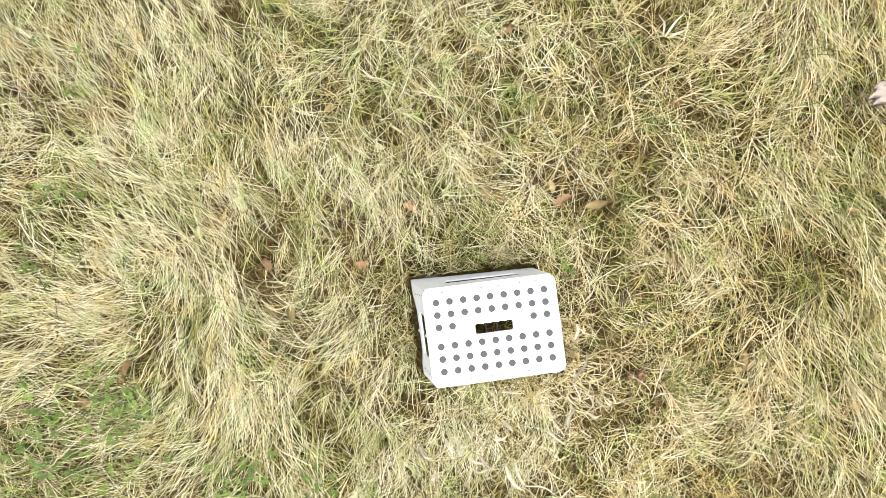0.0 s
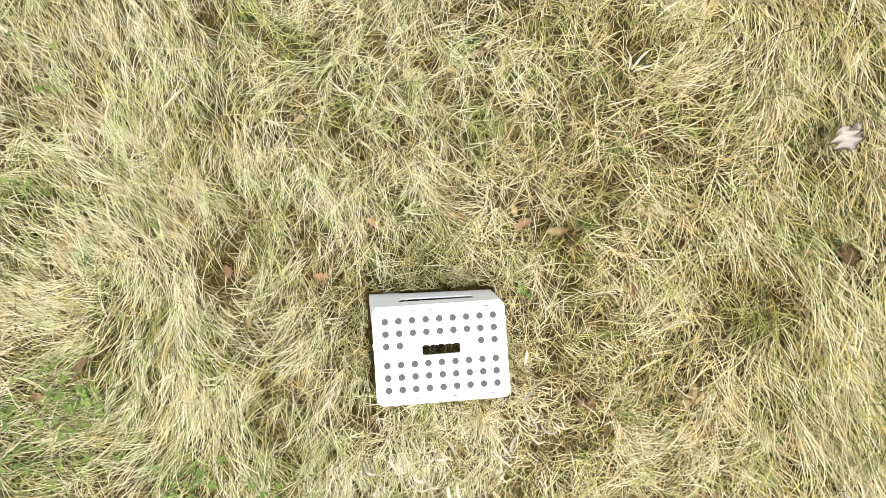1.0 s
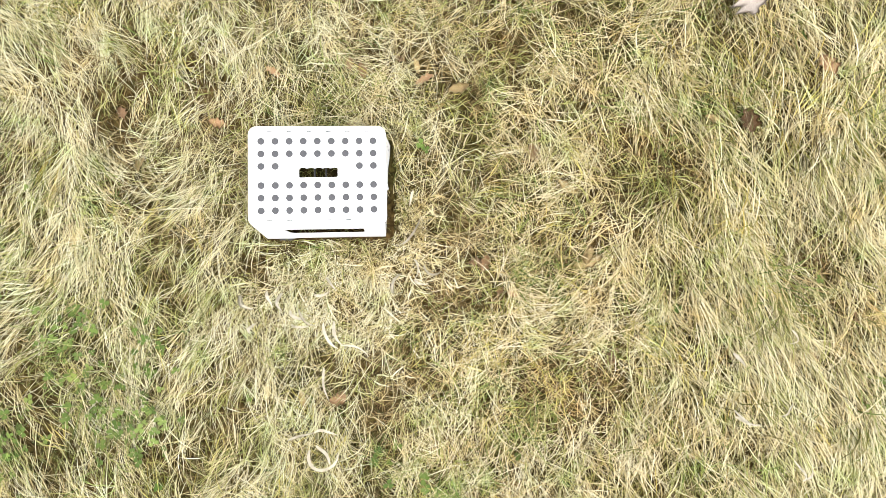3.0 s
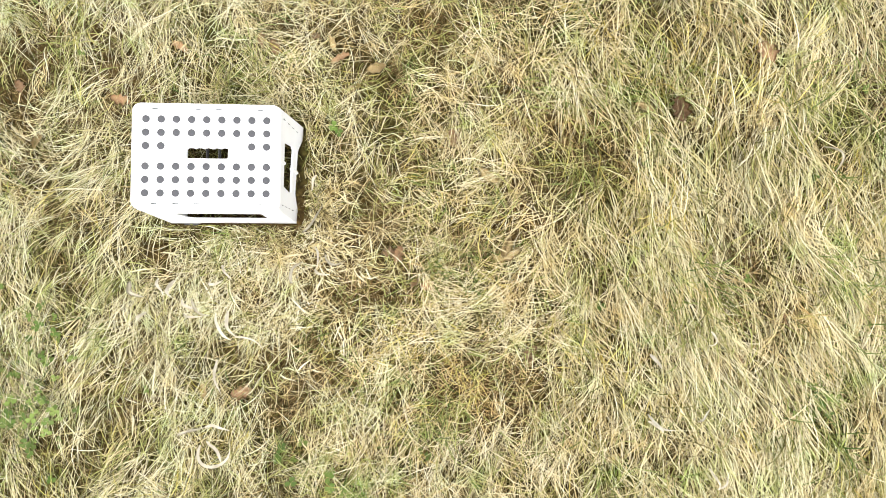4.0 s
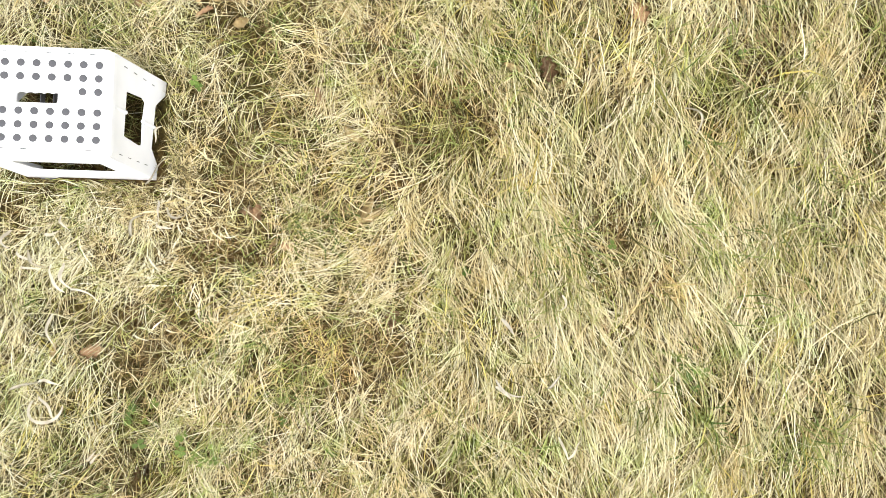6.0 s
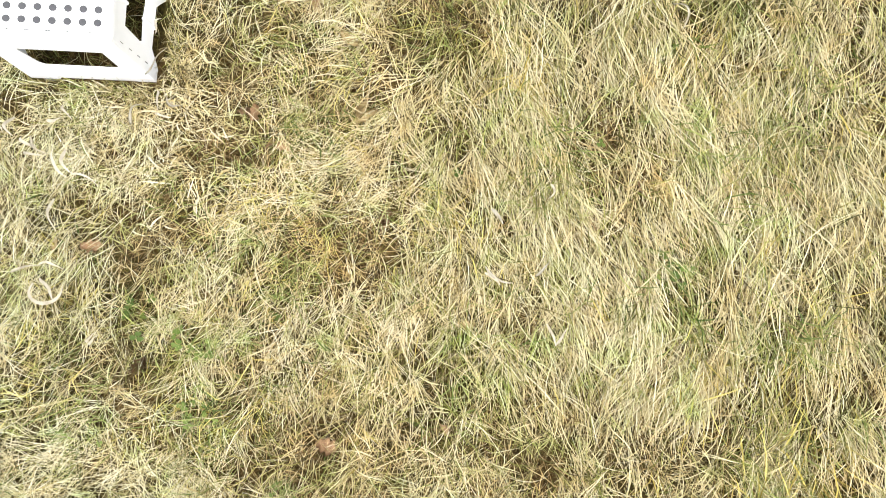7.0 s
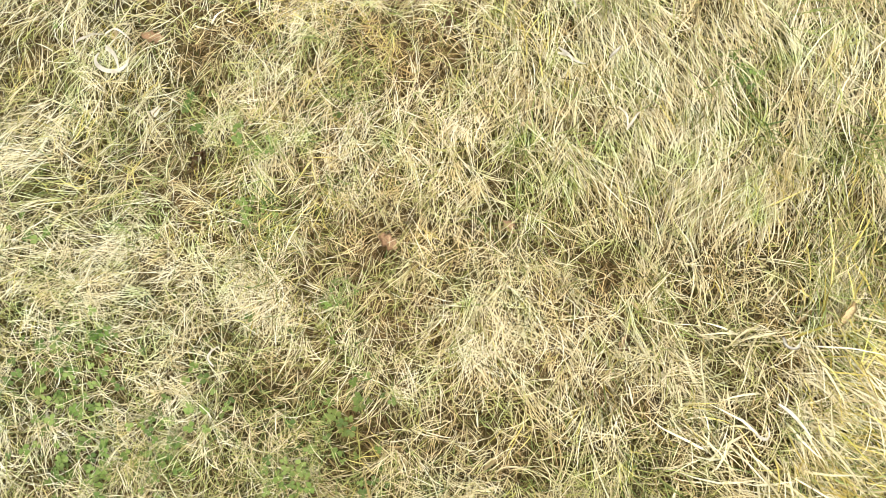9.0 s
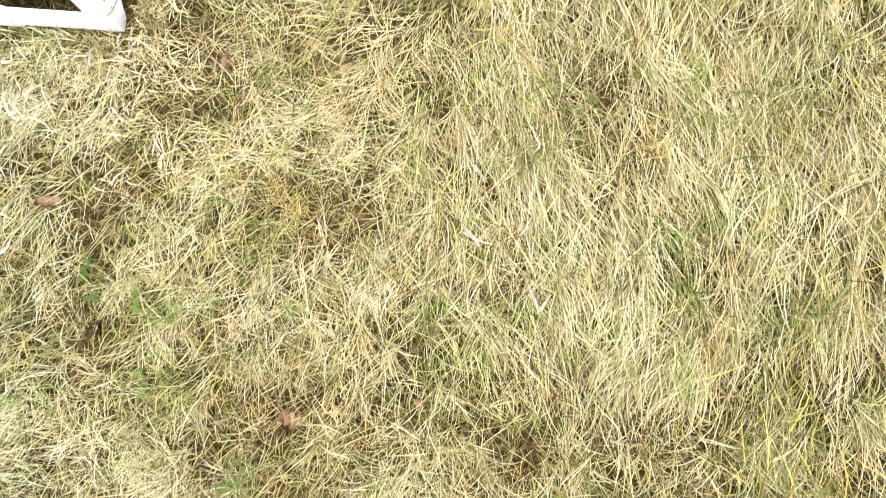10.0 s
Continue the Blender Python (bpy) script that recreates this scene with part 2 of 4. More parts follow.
def sheet_with_holes(outer, holes, place, thick):
    """A plate from a 2D outline with openings: place(u, v, w) puts a point into the world, w across the thickness."""
    bm = bmesh.new()
    edges = []
    loops = []
    for ring in (outer, *holes):
        vs = [bm.verts.new((u, v, 0)) for u, v in ring]
        loops.append(vs)
        edges += [bm.edges.new((vs[i], vs[(i + 1) % len(vs)])) for i in range(len(vs))]
    bmesh.ops.triangle_fill(bm, use_beauty=True, use_dissolve=False, edges=edges)
    flat = [[(v.co.x, v.co.y) for v in f.verts] for f in bm.faces]
    bm.free()
    out = bmesh.new()
    made = {}

    def vert(u, v, w):
        key = (round(u, 6), round(v, 6), w)
        if key not in made:
            made[key] = out.verts.new(place(u, v, w))
        return made[key]
    for tri in flat:
        out.faces.new([vert(u, v, 0.0) for u, v in tri])
        out.faces.new([vert(u, v, thick) for u, v in reversed(tri)])
    for ring in (outer, *holes):
        for i in range(len(ring)):
            (a, b), (c, d) = ring[i], ring[(i + 1) % len(ring)]
            out.faces.new([vert(a, b, 0.0), vert(c, d, 0.0), vert(c, d, thick), vert(a, b, thick)])
    return out


def soften(ob, width, segments=2):
    mod = ob.modifiers.new("edge", "BEVEL")
    mod.width, mod.segments, mod.limit_method, mod.angle_limit = width, segments, "ANGLE", radians(40)


def box(x0, x1, y0, y1, z0, z1):
    bm = bmesh.new()
    bmesh.ops.create_cube(bm, size=1.0)
    for v in bm.verts:
        v.co = ((x0 + x1) / 2 + v.co.x * (x1 - x0), (y0 + y1) / 2 + v.co.y * (y1 - y0), (z0 + z1) / 2 + v.co.z * (z1 - z0))
    return bm


def rod(p, q, r, n=14):
    bm = bmesh.new()
    p, q = Vector(p), Vector(q)
    bmesh.ops.create_cone(bm, cap_ends=True, segments=n, radius1=r, radius2=r, depth=(q - p).length)
    m = Matrix.Translation((p + q) / 2) @ (q - p).to_track_quat("Z", "Y").to_matrix().to_4x4()
    bm.transform(m)
    return bm


def splay(sy, u, z):
    """How far the long panels lean out below the top; the back one stands twisted on the soft ground."""
    foot = 0.012 if sy < 0 else 0.0165 - 0.0035 * u / HALF_X
    return foot * (1 - z / TOP_Z)


def flare(sx, y, z):
    """How far the short sides lean out; the legs stand unevenly on the soft ground."""
    low, high = (0.026, 0.030) if sx < 0 else (-0.006, 0.008)
    return (low + (high - low) * (y + HALF_Y) / (2 * HALF_Y)) * (1 - z / TOP_Z)


def build_stool():
    stool = tagged(new("step_stool"), "white plastic folding step stool with grey grip dots in grass", "step stool")
    stool.matrix_world = pose(-0.0112, 0, -0.003, 0, LEAN_DEG, 0)  # it leans a little on the soft ground
    # seat plate with a scalloped grip opening
    grip = [(-0.041, -0.001), (-0.0385, -0.004), (0.040, -0.004), (0.0425, -0.001), (0.0425, 0.015)]
    for k in range(5):
        for a in (25, 60, 90, 120, 155):
            grip.append((0.0342 - k * 0.0167 + 0.0075 * math.cos(radians(a)), 0.0158 + 0.0032 * math.sin(radians(a))))
    grip.append((-0.041, 0.015))
    top = part("top_plate", sheet_with_holes(rounded(HALF_X, HALF_Y, 0.017), [grip], lambda u, v, w: (u, v, TOP_Z - w), 0.011), WHITE, stool, "white plastic plate with a scalloped grip opening")
    soften(top, 0.0022, 3)
    # ribs under the plate
    for y in (-0.06, 0.045):
        part("rib", box(-HALF_X + 0.02, HALF_X - 0.02, y - 0.0015, y + 0.0015, TOP_Z - 0.022, TOP_Z - 0.0112), WHITE, top)
    for x in (-0.013, 0.012):  # thin webs seen through the grip, in rubber grey to paint in the shade
        part("rib", box(x - 0.001, x + 0.001, -0.05, 0.04, TOP_Z - 0.045, TOP_Z - 0.033), RUBBER, top)
    # rubber dots
    dot = None
    for v in (0.0745, 0.0475, 0.0206, -0.0206, -0.0475, -0.0745):
        for c in range(-4, 5):
            if v == 0.0206 and abs(c) < 3:
                continue
            if dot is None:
                bm = bmesh.new()
                ring = [(0.0075, -0.001), (0.0075, 0.0008), (0.0069, 0.0013)]
                rows = [[bm.verts.new((r * math.cos(k * math.tau / 20), r * math.sin(k * math.tau / 20), z)) for k in range(20)] for r, z in ring]
                for lo, hi in zip(rows, rows[1:]):
                    for k in range(20):
                        bm.faces.new((lo[k], lo[(k + 1) % 20], hi[(k + 1) % 20], hi[k]))
                bm.faces.new(rows[-1])
                ob = dot = part("grip_dot", bm, RUBBER, top, "grey rubber anti-slip dot")
            else:
                ob = new("grip_dot", dot.data)
                ob.parent = top
            ob.location = (c * PITCH, v, TOP_Z)
    # hinge slits along the long edges of the plate
    for sy in (-1, 1):
        for c in (-3.42, -2.01, -0.6, 0.78, 2.16, 3.55):
            part("hinge_slit", box(c * PITCH - 0.006, c * PITCH + 0.006, sy * 0.0955 - 0.0008, sy * 0.0955 + 0.0008, TOP_Z - 0.002, TOP_Z + 0.0004), DARK, top, "narrow dark hinge slit")
    # long folding panels, front and back, on two feet each with an opening
    for sy, name in ((-1, "front_panel"), (1, "back_panel")):
        hx, zt = 0.1398, TOP_Z - 0.0115
        outer = [(-hx, zt), (-hx - flare(-1, sy * HALF_Y, 0), 0.0), (-0.098, 0.0), (-0.088, 0.009), (0.088, 0.009), (0.098, 0.0), (hx + flare(1, sy * HALF_Y, 0), 0.0), (hx, zt)]
        lo, hi = (0.078, 0.154) if sy < 0 else (0.102, 0.150)
        hole = [(-0.090, hi), (-0.087, lo + 0.01), (-0.080, lo), (0.080, lo), (0.087, lo + 0.01), (0.090, hi)]
        panel = part(name, sheet_with_holes(outer, [hole], lambda u, v, w: (u, sy * (HALF_Y - 0.001 + splay(sy, u, v) - w), v), 0.0035), WHITE, stool, "white plastic leg panel with a long opening")
        for u in (-0.125, 0.125):
            part("rib", box(u - 0.0012, u + 0.0012, sy * (HALF_Y - 0.014), sy * (HALF_Y - 0.005), 0.012, TOP_Z - 0.014), WHITE, panel)
        soften(panel, 0.0012)
        for sx in (-1, 1):
            part("rubber_foot", box(sx * 0.119 - 0.016, sx * 0.119 + 0.016, sy * (HALF_Y - 0.003 + splay(sy, sx * 0.119, 0)) - 0.0065, sy * (HALF_Y - 0.003 + splay(sy, sx * 0.119, 0)) + 0.0065, -0.006, 0.001), RUBBER, panel)
    # short sides: two half panels each, hinged upright in the middle
    for sx in (-1, 1):
        for sy in (-1, 1):
            zt = TOP_Z - 0.0115
            wide = 0.050 if sy > 0 else 0.056
            foot = HALF_Y - 0.002 + splay(sy, sx * HALF_X, 0)
            outer = [(0.0006, zt), (0.0006, 0.161), (wide - 0.006, 0.161), (wide, 0.10), (wide - 0.006, 0.087), (0.0006, 0.091), (0.0006, 0.046), (0.050, 0.046), (0.062, 0.034), (0.090, 0.003), (foot, 0.003), (0.1022, zt)]
            leg = part("side_panel", sheet_with_holes(outer, [], lambda u, v, w: (sx * (HALF_X - 0.006 - w + flare(sx, sy * u, v)), sy * u, v), 0.0045), WHITE, stool, "half of a folding plastic side panel with an opening")
            soften(leg, 0.0012)
            for z in (0.06, 0.095, 0.13, 0.165):
                xs = sx * (HALF_X - 0.006 + flare(sx, sy * 0.0915, z + 0.005))
                part("hinge_slit", box(xs - 0.001, xs + 0.0008, sy * 0.0915 - 0.0006, sy * 0.0915 + 0.0006, z, z + 0.011), DARK, leg)
        for z0, z1 in ((0.044, 0.093), (0.159, 0.205)):
            part("hinge_pin", rod((sx * (HALF_X - 0.007 + flare(sx, 0, z0)), 0, z0), (sx * (HALF_X - 0.007 + flare(sx, 0, z1)), 0, z1), 0.0042), WHITE, stool, "white hinge knuckle")


build_stool()

# ---- lie of the land: a letter for every 0.1 m, from the north-west corner: a lies along x, each next letter is turned ten degrees further ----
LIE_WEST, LIE_NORTH, LIE_STEP = -1.3, 1.0, 0.1
LIE = [
    "mmmmmllmmmlllkkkjjjjjjjjjjjiijjjj",
    "mmmmlllllmjfjjijjjjjjjjjjjjiiiijj",
    "mnnnmlkllrdehihjiiiffhiiijjiiiiii",
    "mnonmljkkcdgjihiihhebeghhijiiiiii",
    "nbdnnmjkkikkkjhhihhcaeghhijiiiiii",
    "nqqooomkkjklkjiihghaacfghjiiiiiii",
    "nponoonmlkkkkjkigfjnocfhjjiiiiiii",
    "npponnmmkklkknnigfijjjiijiihiihii",
    "prqqbijllijklmmjimiijjjjighhhhghi",
    "raaadhjnqgghkkjghomijjiiihhhhgghi",
    "bbbbghjoafgghkklarmgchijiihhhggii",
    "abaagijkggggijlaacgeehijjiihhggii",
    "nababehjkhhhiiirrbpahijjjjjihhhii",
    "mobbeefjmjijihfeinqbhjjjjjjjihiii",
    "mmoqgeeklhhjigfghfbbhijjjjjjihiii",
    "mmmmmmmmkhhiihmjhfgljhijjjjiihhhi",
    "mmmmmmmmlhhijikihhjjjghjjjiiihhhi",
    "mmmmmmmmmkiijjjhijjjjhiijihghhghi",
    "mmmmmmmmmlccghkjijjjjiijjhfffghii",
    "mmmmmmmmmpccegiiijjihhijjihfghhii",
    "mmmmmmmmmncccglmlkjihhijjjjkihijj",
    "mmmmmmmmmmccbarpmkjiijkjkkjlhjkjj",
    "mmmmmmmmmmccarrnkgiiijkjijopnllkj",
    "mmmmmmmmmmlcqpomhfhjhjkjhgonmmmmj",
    "mmmmmmmmmmlmppkmlhjifemjhimmmmnmj",
    "mmmmmmmmmmllonjmnkifecpihjlmmmljj",
    "mmmmmmmmmmlllkjnnkigecpjijklljjjj",
    "mmmmmmmmmmlllkkkkjjjjjjjjjjjjjjjj",
]
# x, y and radius of patches
PALES_WEST = [(-1.12, 0.18, 0.12), (-1.11, -0.03, 0.10), (-1.03, -0.19, 0.11), (-1.02, 0.02, 0.11), (-1.01, 0.73, 0.10), (-0.97, 0.64, 0.11), (-0.89, -0.14, 0.08), (-0.83, 0.42, 0.11), (-0.83, 0.61, 0.14), (-0.83, -0.03, 0.10), (-0.83, 0.37, 0.19), (-0.71, 0.23, 0.12), (-0.71, 0.40, 0.11), (-0.67, 0.83, 0.11), (-0.67, 0.71, 0.08), (-0.64, -0.19, 0.11), (-0.62, 0.08, 0.13), (-0.56, -0.04, 0.11), (-0.53, 0.60, 0.08), (-0.43, 0.38, 0.12), (-0.32, -0.00, 0.07), (-0.29, 0.49, 0.10), (-0.26, -0.37, 0.10)]
PALES_MIDDLE = [(-0.22, -0.57, 0.10), (-0.21, -0.70, 0.10), (-0.21, 0.38, 0.08), (-0.21, -1.07, 0.10), (-0.15, -1.11, 0.14), (-0.14, -0.12, 0.08), (-0.13, -0.29, 0.10), (-0.13, -1.48, 0.11), (-0.12, 0.75, 0.10), (-0.12, -0.44, 0.10), (-0.09, -0.32, 0.11), (-0.04, -0.53, 0.12), (-0.01, -0.26, 0.11), (0.01, 0.57, 0.08), (0.05, -0.35, 0.08), (0.07, 0.27, 0.10), (0.08, -1.09, 0.12), (0.10, -0.26, 0.12), (0.10, -1.28, 0.12), (0.17, 0.74, 0.10), (0.23, -1.15, 0.08), (0.24, -0.72, 0.10), (0.27, -0.53, 0.10), (0.29, 0.60, 0.08), (0.33, -0.70, 0.09), (0.34, -0.37, 0.10)]
PALES_EAST = [(0.46, -0.31, 0.08), (0.48, -0.72, 0.10), (0.49, 0.51, 0.07), (0.59, 0.28, 0.10), (0.59, 0.09, 0.10), (0.63, -0.67, 0.10), (0.64, -0.32, 0.08), (0.72, -0.67, 0.08), (0.74, 0.23, 0.07), (0.80, -0.49, 0.10), (0.81, -1.18, 0.12), (0.84, -0.68, 0.10), (0.84, -0.60, 0.10), (0.84, 0.28, 0.12), (0.85, -1.43, 0.08)]
PALES_FAR_EAST = [(0.96, -0.59, 0.08), (1.01, -0.34, 0.11), (1.01, -0.15, 0.11), (1.01, 0.66, 0.08), (1.08, -0.05, 0.11), (1.09, -1.23, 0.10), (1.11, -0.35, 0.10), (1.13, -0.65, 0.12), (1.15, -0.46, 0.10), (1.22, -0.57, 0.10), (1.24, -1.30, 0.08), (1.24, 0.00, 0.12), (1.28, -0.57, 0.11), (1.31, -0.72, 0.10), (1.32, -0.12, 0.10), (1.32, -0.39, 0.12), (1.39, -0.81, 0.12), (1.40, 0.30, 0.10), (1.43, -1.37, 0.11), (1.49, -0.23, 0.12), (1.50, -0.26, 0.14), (1.58, -0.45, 0.10), (1.59, -1.21, 0.10), (1.62, -0.09, 0.10), (1.65, -0.00, 0.11), (1.66, -0.32, 0.12)]
PALES = PALES_WEST + PALES_MIDDLE + PALES_EAST + PALES_FAR_EAST
GREENS_WEST = [(-1.17, 0.30, 0.04), (-1.15, -0.14, 0.11), (-1.11, -0.24, 0.14), (-1.11, 0.34, 0.08), (-1.04, 0.44, 0.07), (-0.95, -0.12, 0.11), (-0.91, -0.20, 0.08), (-0.85, 0.22, 0.05), (-0.83, -0.63, 0.08), (-0.82, 0.10, 0.07), (-0.76, 0.02, 0.05), (-0.73, 0.52, 0.07), (-0.70, -0.37, 0.07), (-0.64, -0.32, 0.07), (-0.59, -0.50, 0.10), (-0.52, -0.57, 0.08), (-0.48, 0.30, 0.05), (-0.39, 0.81, 0.08), (-0.38, 0.42, 0.05), (-0.27, -0.90, 0.05)]
GREENS_MIDDLE = [(-0.22, -1.26, 0.08), (-0.17, -1.54, 0.08), (-0.17, 0.65, 0.07), (-0.13, -1.37, 0.10), (-0.09, -0.75, 0.10), (-0.09, -1.48, 0.11), (-0.08, -1.24, 0.08), (-0.01, -0.91, 0.07), (-0.00, 0.24, 0.08), (0.09, -1.50, 0.08), (0.13, -0.67, 0.06), (0.18, 0.55, 0.07), (0.20, -1.38, 0.08), (0.24, -0.75, 0.08), (0.26, -1.25, 0.07), (0.27, -0.91, 0.08), (0.33, -1.03, 0.05)]
GREENS_EAST = [(0.37, 0.25, 0.07), (0.37, -1.49, 0.08), (0.37, -0.50, 0.07), (0.45, -0.26, 0.05), (0.46, -0.60, 0.07), (0.46, -1.10, 0.05), (0.47, -1.37, 0.10), (0.47, 0.65, 0.05), (0.49, -0.09, 0.06), (0.50, 0.42, 0.08), (0.56, -1.51, 0.07), (0.56, -0.24, 0.05), (0.81, 0.50, 0.08), (0.82, 0.05, 0.08), (0.84, 0.13, 0.10), (0.88, -0.71, 0.05), (0.88, -0.83, 0.08)]
GREENS_FAR_EAST = [(0.99, -0.13, 0.03), (0.99, 0.23, 0.08), (0.99, 0.16, 0.05), (1.07, -0.30, 0.07), (1.18, -1.46, 0.07), (1.35, 0.12, 0.08), (1.37, -0.54, 0.07), (1.41, -0.60, 0.05), (1.43, -0.26, 0.07), (1.48, 0.22, 0.08), (1.52, -0.42, 0.08), (1.59, -1.45, 0.08), (1.59, -0.92, 0.08), (1.62, -1.03, 0.10), (1.64, -0.71, 0.10), (1.66, -0.13, 0.10)]
GREENS = GREENS_WEST + GREENS_MIDDLE + GREENS_EAST + GREENS_FAR_EAST
BARES_WEST = [(-1.1, 0.38, 0.05), (-0.99, 0.62, 0.04), (-0.95, -0.07, 0.05), (-0.88, 0.12, 0.05), (-0.77, 0.48, 0.04), (-0.7, 0.54, 0.03), (-0.62, 0.61, 0.03), (-0.56, 0.34, 0.07), (-0.54, 0.19, 0.06), (-0.47, 0.14, 0.06), (-0.47, 0.7, 0.04), (-0.45, -0.16, 0.06), (-0.4, 0.52, 0.06), (-0.37, 0.8, 0.07), (-0.35, 0.18, 0.06), (-0.31, -0.53, 0.06), (-0.23, -0.19, 0.04), (-0.23, 0.11, 0.06), (-0.17, 0.59, 0.06), (-0.07, -1.31, 0.07), (0.01, -0.83, 0.07), (0.03, -0.5, 0.07), (0.04, 0.32, 0.06), (0.09, -0.5, 0.07)]
BARES_MIDDLE = [(0.11, -1.29, 0.05), (0.11, -0.59, 0.06), (0.12, -0.87, 0.08), (0.26, -0.25, 0.06), (0.28, -0.36, 0.06), (0.31, -0.17, 0.07), (0.32, -1.32, 0.06), (0.33, -0.87, 0.05), (0.38, -0.18, 0.04), (0.38, 0.28, 0.06), (0.45, -0.96, 0.06), (0.47, -0.52, 0.06), (0.47, 0.4, 0.07), (0.51, -0.51, 0.07), (0.54, -1.39, 0.06), (0.55, -0.18, 0.06), (0.57, -0.96, 0.07), (0.59, 0.43, 0.06), (0.6, -1.07, 0.05), (0.63, -0.47, 0.09), (0.68, 0.39, 0.05), (0.73, -0.44, 0.06), (0.77, -0.47, 0.05)]
BARES_EAST = [(0.77, 0.12, 0.06), (0.8, -1.35, 0.08), (0.81, -1.0, 0.06), (0.82, 0.62, 0.05), (0.84, 0.09, 0.06), (0.9, -1.45, 0.08), (0.99, -0.65, 0.04), (1.07, -0.97, 0.08), (1.09, -1.23, 0.06), (1.17, -0.28, 0.04), (1.19, -0.2, 0.06), (1.22, 0.27, 0.06), (1.23, -1.41, 0.07), (1.28, -0.34, 0.05), (1.29, -1.05, 0.05), (1.37, -0.92, 0.06), (1.4, -0.56, 0.06), (1.41, -1.27, 0.08), (1.45, -1.02, 0.07), (1.56, 0.02, 0.04), (1.56, 0.23, 0.06)]
BARES = BARES_WEST + BARES_MIDDLE + BARES_EAST
CLOVERS_WEST = [(-1.17, 0.29, 0.03), (-1.15, -0.14, 0.08), (-1.11, -0.24, 0.11), (-1.05, 0.45, 0.04), (-0.95, -0.12, 0.08), (-0.85, 0.22, 0.03), (-0.83, -0.63, 0.07), (-0.70, -0.37, 0.05), (-0.64, -0.32, 0.04), (-0.59, -0.50, 0.08), (-0.52, -0.55, 0.08), (-0.48, -0.38, 0.04)]
CLOVERS_MIDDLE = [(-0.24, -0.98, 0.03), (-0.22, -1.26, 0.05), (-0.13, -1.37, 0.07), (-0.09, -1.47, 0.08), (-0.08, -1.24, 0.05), (0.09, -1.48, 0.07), (0.13, -0.68, 0.03), (0.20, -1.37, 0.05), (0.24, -0.75, 0.04), (0.26, -0.91, 0.03)]
CLOVERS_EAST = [(0.39, -1.50, 0.05), (0.46, -1.11, 0.03), (0.46, -0.62, 0.03), (0.47, -1.37, 0.05), (0.53, -1.33, 0.04), (0.57, -1.51, 0.05)]
CLOVERS_FAR_EAST = [(1.37, -0.54, 0.04)]
CLOVERS = CLOVERS_WEST + CLOVERS_MIDDLE + CLOVERS_EAST + CLOVERS_FAR_EAST
BROWN_LEAVES = [(0.15, 0.74, 30), (0.57, 0.50, 35), (0.04, 0.33, 30), (0.07, 0.31, 28), (-0.16, 0.31, 30), (0.17, 0.34, 22), (0.04, 0.17, 28), (-0.94, -0.02, 50), (-0.94, 0.53, 25), (-1.06, -0.09, 34), (-1.00, 0.09, 36), (0.35, -0.19, 28), (0.44, -0.27, 26), (-0.30, 0.18, 30), (-0.24, 0.11, 32), (-0.54, 0.21, 28), (0.23, 0.28, 35), (0.51, 0.09, 35), (0.37, -0.19, 30), (1.25, 0.29, 42), (1.55, 0.25, 34), (1.04, 0.15, 42), (1.18, -0.43, 36), (1.29, -0.35, 30), (0.41, -0.26, 24), (-0.00, -0.52, 34), (0.69, -0.43, 30), (0.57, -0.97, 42), (0.69, -0.45, 30), (0.85, -0.92, 28), (1.12, -1.17, 30), (0.12, -0.80, 36)]
TAN_LEAVES = [(0.07, 0.70, 30), (0.32, 0.26, 42), (0.26, 0.21, 35), (0.21, 0.32, 28), (-0.34, 0.60, 28), (-0.68, -0.11, 26), (-0.49, 0.08, 36), (0.63, -0.18, 40), (0.59, 0.00, 42), (1.15, 0.16, 30), (-0.09, -0.52, 30), (0.63, -0.19, 55), (0.96, 0.16, 34), (1.48, -0.59, 30), (0.83, -1.46, 28), (1.15, -1.09, 26), (1.53, -1.09, 32), (1.62, -1.08, 46), (0.89, -0.68, 38)]
# broad bleached blades: x, y, heading, bend, length and width in mm
CURLS_A = [(-0.045, -0.606, -98, 200, 115, 8), (-0.030, -0.596, -20, -75, 58, 8), (-0.095, -0.585, 27, -26, 64, 5), (-0.033, -0.567, 31, -88, 58, 5), (0.198, -0.180, -44, -96, 51, 4), (0.197, -0.227, -48, 64, 37, 5), (0.200, -0.022, -102, -5, 37, 6), (0.072, -0.732, 55, 2, 27, 5), (0.078, -0.736, 51, -4, 29, 5), (-0.065, -0.290, -71, 56, 56, 5), (0.015, -0.317, -88, 36, 60, 6), (-0.011, -0.424, -87, 11, 75, 5), (-0.085, -0.325, -17, 23, 42, 5), (0.031, -0.373, 11, -74, 72, 4)]
CURLS_B = [(-0.028, -0.257, -21, 72, 37, 6), (0.149, -0.258, 103, -85, 55, 7), (-0.102, -0.251, -125, 68, 43, 6), (-0.003, -0.219, -34, -48, 41, 5), (0.492, 0.631, 99, -9, 51, 5), (0.496, 0.626, 54, -26, 70, 5), (0.499, 0.620, 19, -8, 52, 4), (0.222, -0.195, -87, 145, 54, 5), (0.172, -0.147, 35, 44, 77, 5), (1.058, -0.661, -66, 0, 52, 5), (1.079, -0.709, 74, -39, 49, 5), (1.360, -1.330, -48, 176, 43, 6), (1.406, -1.267, -34, -23, 96, 6), (1.417, -1.130, -99, 188, 56, 6)]
